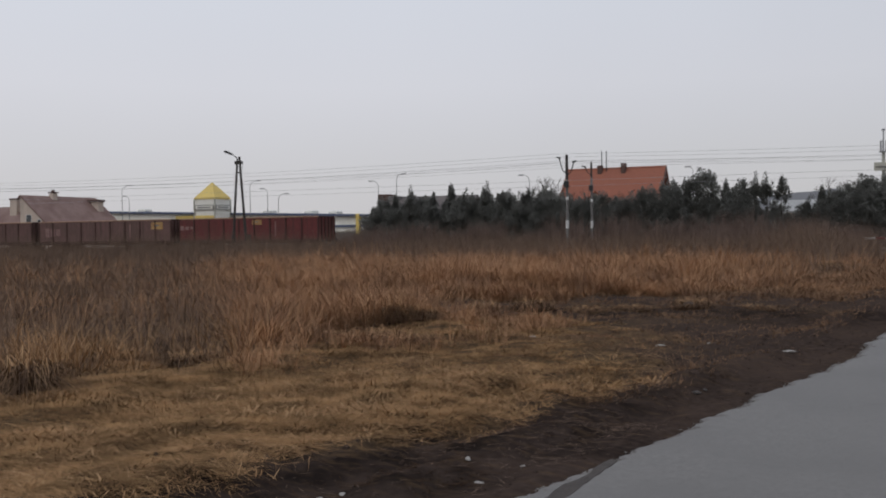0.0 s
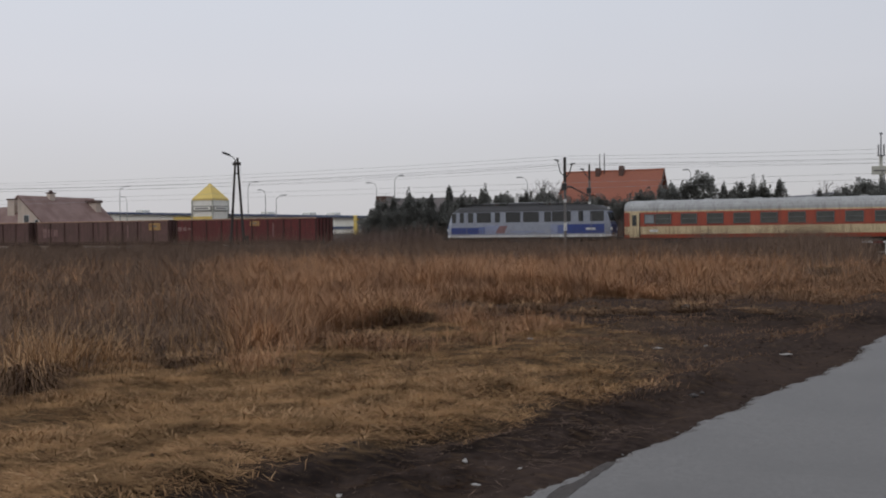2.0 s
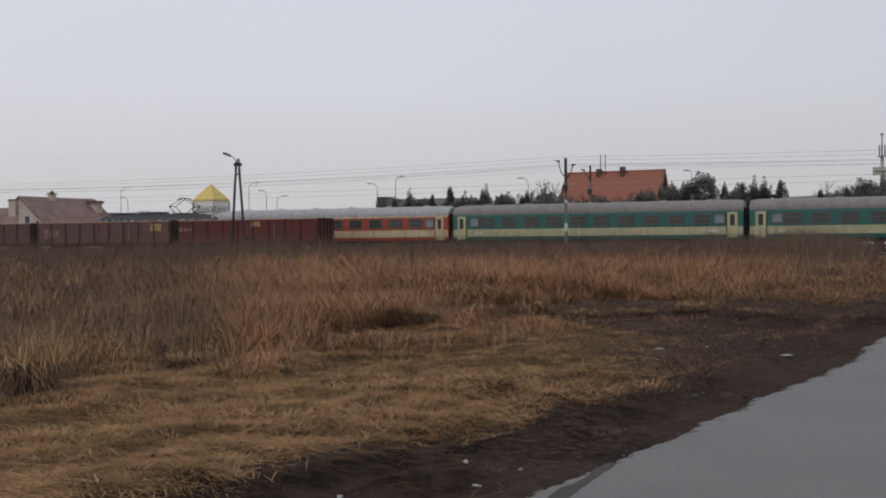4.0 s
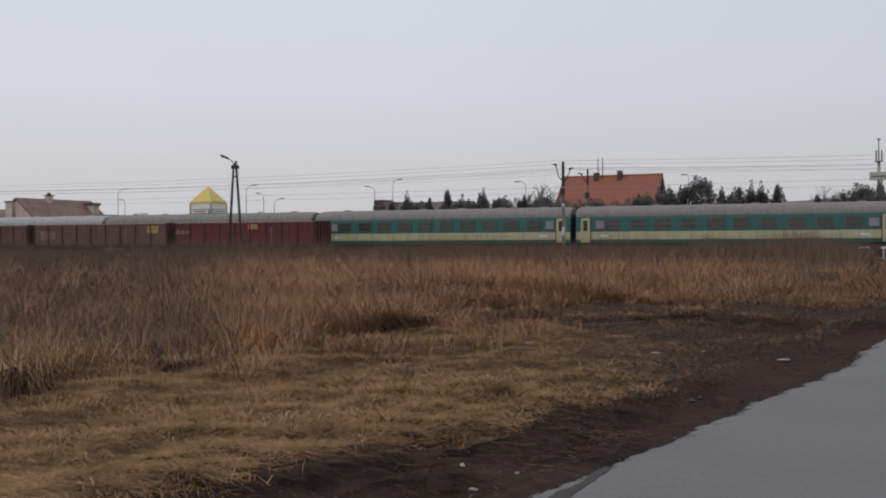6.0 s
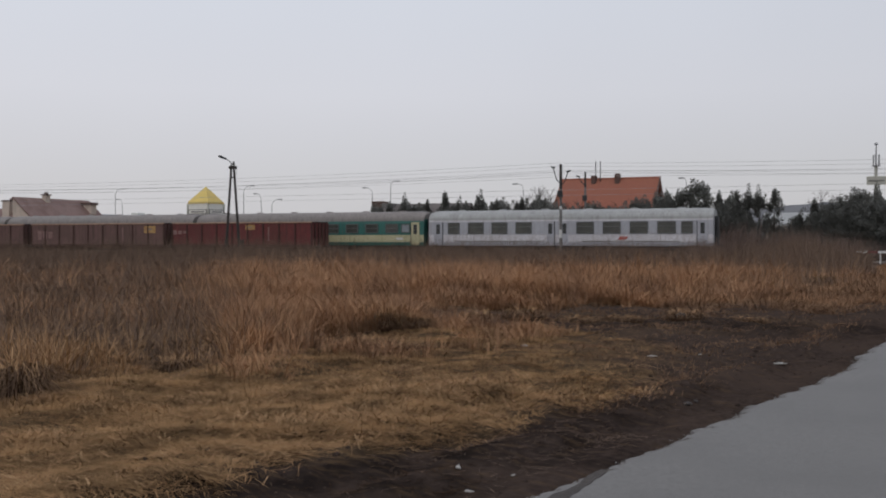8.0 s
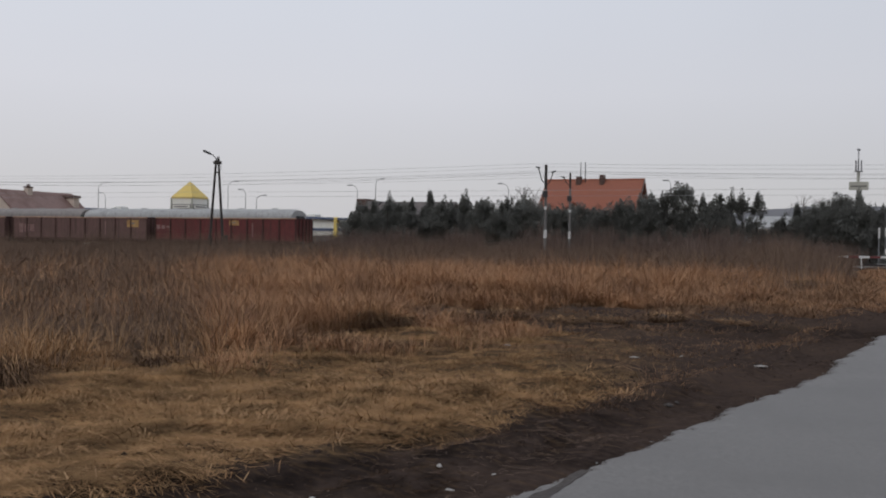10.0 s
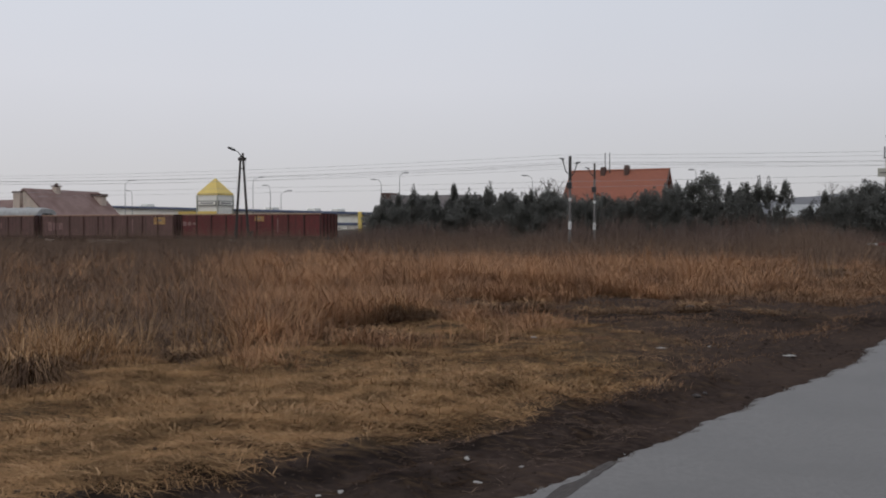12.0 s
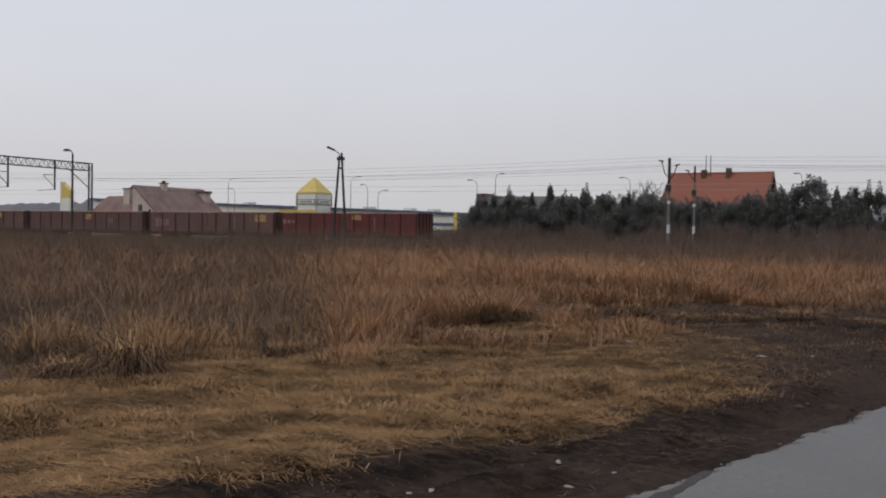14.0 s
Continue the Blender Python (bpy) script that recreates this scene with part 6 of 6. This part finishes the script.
tufted("track_thicket", "dark brown thicket of dead stalks beside the railway", 12000, 12, lambda x, y: 0.86 + 0.26 * smooth_step(-0.85, -0.45, x / y) + 0.22 * smooth_step(55, 66, y) + 0.75 * np.exp(-((x / y + 0.035) / 0.03) ** 2) + 0.2 * patchy(x, y, 0.35, 2.0), 0.004, 0.6, M_THICKET, -100, 1.5, 40, 69,
       lambda x, y: (x < road_left(y) - 1.6 + 0.3 * rng.normal(size=len(x))) & (rng.random(len(x)) < 0.15 + 0.85 * smooth_step(41, 52, y)), 0.00018, 0.5, True)
tufted("bare_stems", "tall thin bare stems rising above the thicket", 6500, 7, lambda x, y: 2.1 + 0.5 * np.exp(-((x / y + 0.035) / 0.04) ** 2), 0.003, 0.5, M_THICKET, -100, 1.5, 54, 69,
       lambda x, y: (x < road_left(y) - 1.6) & (rng.random(len(x)) < 0.15 + patchy(x, y, 0.12, 14.0)), 0.0001, 0.35, True)
tufted("reed_stalks", "pale upright dead reed stalks above the grass", 700, 4, lambda x, y: 0.95 + 0 * x, 0.004, 0.3, M_PALESTRAW, -25, 1, 13, 44,
       lambda x, y: (x < tall_edge(y) - 0.5) & (x / y > -0.72), 0.00015, 0.3)
tufted("matted_stalks", "low matted dark stalks between the tufts", 7000, 7, lambda x, y: 0.2 + 0 * x, 0.005, 0.3, M_DARKWEED, -30, 1, 7, 40,
       lambda x, y: (x < tall_edge(y) + 0.3), 0.0004, 1.6)
tufted("verge_grass", "short sparse dry grass beside the dirt shoulder", 5200, 9, lambda x, y: 0.09 + 0.3 * smooth_step(18, 32, y) + 0 * x, 0.004, 0.2, M_VERGE, -9, 2, 9, 60,
       lambda x, y: (x < road_left(y) - 0.9) & (x > tall_edge(y) - 0.5) & (rng.random(len(x)) < 0.05 + patchy(x, y, 0.8, 1.0) ** 2 + 0.7 * smooth_step(22, 28, y)), 0.0003, 1.4)


tufted("crossing_grass", "short tawny grass beside the road near the crossing", 1700, 9, lambda x, y: 0.27 + 0 * x, 0.004, 0.2, M_GRASS, -3, 5, 25, 66,
       lambda x, y: (x < road_left(y) - 0.4) & (x > tall_edge(y) - 1.0), 0.0003, 1.2)
tufted("rotted_litter", "dark wet rotted plant litter on the soil", 2600, 7, lambda x, y: 0.03 + 0 * x, 0.008, 0.12, M_MAT, -8, -1.2, 4.2, 12,
       lambda x, y: (x > mown_edge(y) - 0.1) & (x < road_left(y) - 0.55) & (rng.random(len(x)) < 0.05 + 1.3 * patchy(x, y, 0.9, 44.0) ** 1.5), 0.0003, 3.0)
mown = lambda x, y: (x < mown_edge(y) - 0.15) & (x > tall_edge(y) - 0.3) & (rng.random(len(x)) < 0.1 + 1.2 * swath(x, y) * patchy(x, y, 1.6, 33.0) - 0.5 * smooth_step(10, 15, y))
tufted("straw_tufts", "low ruffled heaps of mown straw", 1300, 13, lambda x, y: 0.1 + 0 * x, 0.0035, 0.13, M_STRAW, -13, -1.6, 4.2, 15, mown, 0.0003, 2.2)
tufted("straw_tips", "pale ruffled straw ends standing off the mown verge", 420, 9, lambda x, y: 0.13 + 0 * x, 0.0035, 0.16, M_PALESTRAW, -13, -1.8, 4.2, 14, mown, 0.0003, 2.4)


tufted("pale_tufts", "pale arching clumps of long dry grass", 75, 26, lambda x, y: 0.62 + 0 * x, 0.005, 0.12, M_PALESTRAW, -14, -4.5, 7.0, 16.0,
       lambda x, y: (x < tall_edge(y) - 0.2) & (x > tall_edge(y) - 2.2) & (patchy(x, y, 0.9, 21.0) > 0.5), 0.0002, 1.3)


def bushy_weed(x, y, h, wide, seed):
    """A dark clump of dead stalks that stands out of the grass."""
    t = thing("weed_clump", "dark matted clump of dead stalks in the grass", "weeds", pose(x, y, float(ground_z(x, y))), "weed clumps in the field")
    r = np.random.default_rng(seed)
    n = 700
    yaw = r.random(n) * 6.283
    off = 0.9 * wide * np.sqrt(r.random(n))
    base = np.stack([off * np.cos(yaw), off * np.sin(yaw), np.zeros(n) - 0.02], 1)
    hh = h * (0.4 + 0.6 * r.random(n))
    v, q, tt = blades(base, hh, 0.006 + 0.008 * r.random(n), hh * (0.2 + 0.8 * r.random(n)), hh * 0.25 * r.random(n), yaw + r.normal(0, 0.6, n))
    v = v.reshape(-1, 5, 3)
    v[:, 4, 2] = 0.12 * h * r.random(n) + 0.02
    v[:, 4, :2] *= 1.35
    v = v.reshape(-1, 3)
    tagged(part("clump", quick_mesh("clump", v, q, tt), M_DARKWEED, t), kind="stuff")
    # a solid dark core fills the clump beneath its stalks
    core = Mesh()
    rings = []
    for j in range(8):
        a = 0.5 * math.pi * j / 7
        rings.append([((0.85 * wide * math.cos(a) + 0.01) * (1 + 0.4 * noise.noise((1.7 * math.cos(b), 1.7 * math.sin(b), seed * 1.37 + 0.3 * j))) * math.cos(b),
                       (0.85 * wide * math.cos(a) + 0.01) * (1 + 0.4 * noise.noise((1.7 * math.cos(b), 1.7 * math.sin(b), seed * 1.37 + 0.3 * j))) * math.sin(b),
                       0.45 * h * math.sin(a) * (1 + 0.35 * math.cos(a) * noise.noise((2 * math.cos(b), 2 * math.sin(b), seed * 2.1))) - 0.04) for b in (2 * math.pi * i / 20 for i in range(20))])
    part("matted_core", core.loft(rings), M_MAT, t, "dark solid core under the stalks of the clump", smooth=True)
    n = 46
    yaw = r.random(n) * 6.283
    off = 0.75 * wide * np.sqrt(r.random(n))
    base = np.stack([off * np.cos(yaw), off * np.sin(yaw), h * (0.5 - 0.45 * (off / wide) ** 2)], 1)
    hh = h * (0.15 + 0.4 * r.random(n))
    v, q, tt = blades(base, hh, 0.006 + 0.006 * r.random(n), 0.15 + 0.35 * r.random(n) ** 1.5, 0.06 + 0.14 * r.random(n), yaw + r.normal(0, 0.7, n))
    v = v.reshape(-1, 5, 3)
    v[:, 4, 2] = 0.05 + 0.1 * r.random(n)
    tagged(part("blade_spray", quick_mesh("blade_spray", v.reshape(-1, 3), q, tt), M_PALESTRAW, t, "pale arching blades over the clump"), kind="stuff")


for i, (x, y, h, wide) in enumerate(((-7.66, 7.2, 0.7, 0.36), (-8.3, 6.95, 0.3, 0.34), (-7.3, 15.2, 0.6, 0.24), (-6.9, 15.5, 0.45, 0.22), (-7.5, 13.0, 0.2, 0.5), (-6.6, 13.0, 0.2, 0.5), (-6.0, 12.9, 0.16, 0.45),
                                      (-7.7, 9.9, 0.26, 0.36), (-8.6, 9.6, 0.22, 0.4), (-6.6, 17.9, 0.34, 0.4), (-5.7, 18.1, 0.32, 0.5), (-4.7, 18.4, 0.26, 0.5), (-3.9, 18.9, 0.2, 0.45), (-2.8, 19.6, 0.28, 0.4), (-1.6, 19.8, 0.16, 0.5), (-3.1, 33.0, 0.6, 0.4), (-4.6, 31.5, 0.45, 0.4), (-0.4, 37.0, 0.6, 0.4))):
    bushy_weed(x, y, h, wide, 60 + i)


# ---- stones, clods and litter ----
def lump(name, label, category, x, y, size, flat, material, seed, group=""):
    m = Mesh()
    n, rings = 9, []
    for j in range(6):
        a = math.pi * j / 5
        ring = []
        for i in range(n):
            b = 2 * math.pi * i / n
            k = 1 + 0.55 * noise.noise((math.cos(b) * 1.3 + seed, math.sin(b) * 1.3, j * 0.5 + seed))
            s = max(math.sin(a), 0.05)
            ring.append((size * s * k * math.cos(b), size * (0.7 if flat > 0.25 else 0.35) * s * k * math.sin(b), size * flat * (1 - math.cos(a)) * (0.8 + 0.4 * noise.noise((i * 0.8, seed, j)))))
        rings.append(ring)
    m.loft(rings)
    ob = part(name, m, material)
    ob.matrix_basis = pose(x, y, float(ground_z(x, y)) - 0.008, 0, 0, seed * 77 % 360 if flat > 0.25 else seed * 77 % 40 - 20)
    return tagged(ob, label, category, group)


LITTER = [(-2.48, 6.3, 0.036, 0.6), (-2.05, 6.25, 0.024, 0.5), (-2.97, 5.34, 0.038, 0.4), (-3.07, 5.22, 0.03, 0.4), (-2.41, 13.74, 0.11, 0.18), (-1.8, 14.19, 0.05, 0.4), (-1.34, 12.87, 0.085, 0.2),
          (-0.64, 12.83, 0.11, 0.15), (-1.67, 11.25, 0.035, 0.5), (-1.2, 39.9, 0.14, 0.5), (1.0, 32.1, 0.13, 0.4), (-0.67, 24.3, 0.08, 0.5), (-4.32, 13.7, 0.07, 0.3), (-2.28, 5.95, 0.07, 0.12), (0.9, 33.4, 0.12, 0.4), (-1.55, 12.4, 0.05, 0.3)]
for i, (x, y, s, f) in enumerate(LITTER):
    lump("litter", "small crumpled piece of white litter on the dirt", "litter", x, y, s * 0.8, f, M_PAPER, 1.7 + i, "litter on the verge")
for i, (x, y, s) in enumerate(((-1.35, 9.69, 0.05), (-2.86, 19.5, 0.16), (-1.3, 9.9, 0.03))):
    lump("stone", "small dark stone lying on the bare soil", "stone", x, y, s, 0.5, M_STONE, 9.3 + i, "stones on the verge")
clods = Mesh()
r = random.Random(12)
for i in range(1600):
    y = 4.2 + 22 * r.random() ** 1.6
    x = float(road_left(y)) - 0.1 - 2.6 * r.random() - (5 * r.random() if 16.5 < y < 22 else 0)
    s = r.uniform(0.005, 0.028) * r.random() ** 0.6 * (1 + 0.03 * y)
    z = float(ground_z(x, y)) - 0.004
    a = r.random() * 6.28
    pts = [(x + s * math.cos(a + k * 1.257) * r.uniform(0.7, 1.2), y + s * math.sin(a + k * 1.257) * r.uniform(0.7, 1.2), z) for k in range(5)]
    clods.loft([pts, [(px * 0.6 + x * 0.4, py * 0.6 + y * 0.4, z + s * r.uniform(0.5, 1.0)) for px, py, _ in pts]])
tagged(part("soil_clods", clods, M_SOIL), "scattered dark clods of soil on the shoulder", "soil", kind="stuff")


# ---- what moves ----
# the near end of the first coach along the far track
TRAIN = [(0.0, 24.3), (1.0, 3.85), (1.5, -6.25), (3.0, -36.4), (5.5, -84.9), (6.5, -103.7), (7.0, -113.15), (9.5, -159.65), (12.0, -203.0), (14.0, -237.0)]


def motions():
    for ob, shift in ((loco, -8.15), (red_coach, 12.35), (green_a, 37.05), (green_b, 61.75), (green_c, 86.45), (grey_coach, 111.15)):
        walk(ob, [(t, pose(x + shift, TRACK_FAR, RAIL_FAR)) for t, x in TRAIN])
    walk(waiting_car, [(0.0, pose(6.6, 150, -0.27)), (9.3, pose(5.9, 112, -0.27)), (10.8, pose(5.75, 92.5, -0.27)), (11.1, pose(5.75, 92.2, -0.27)), (14.0, pose(5.75, 92.2, -0.27))])


motions()
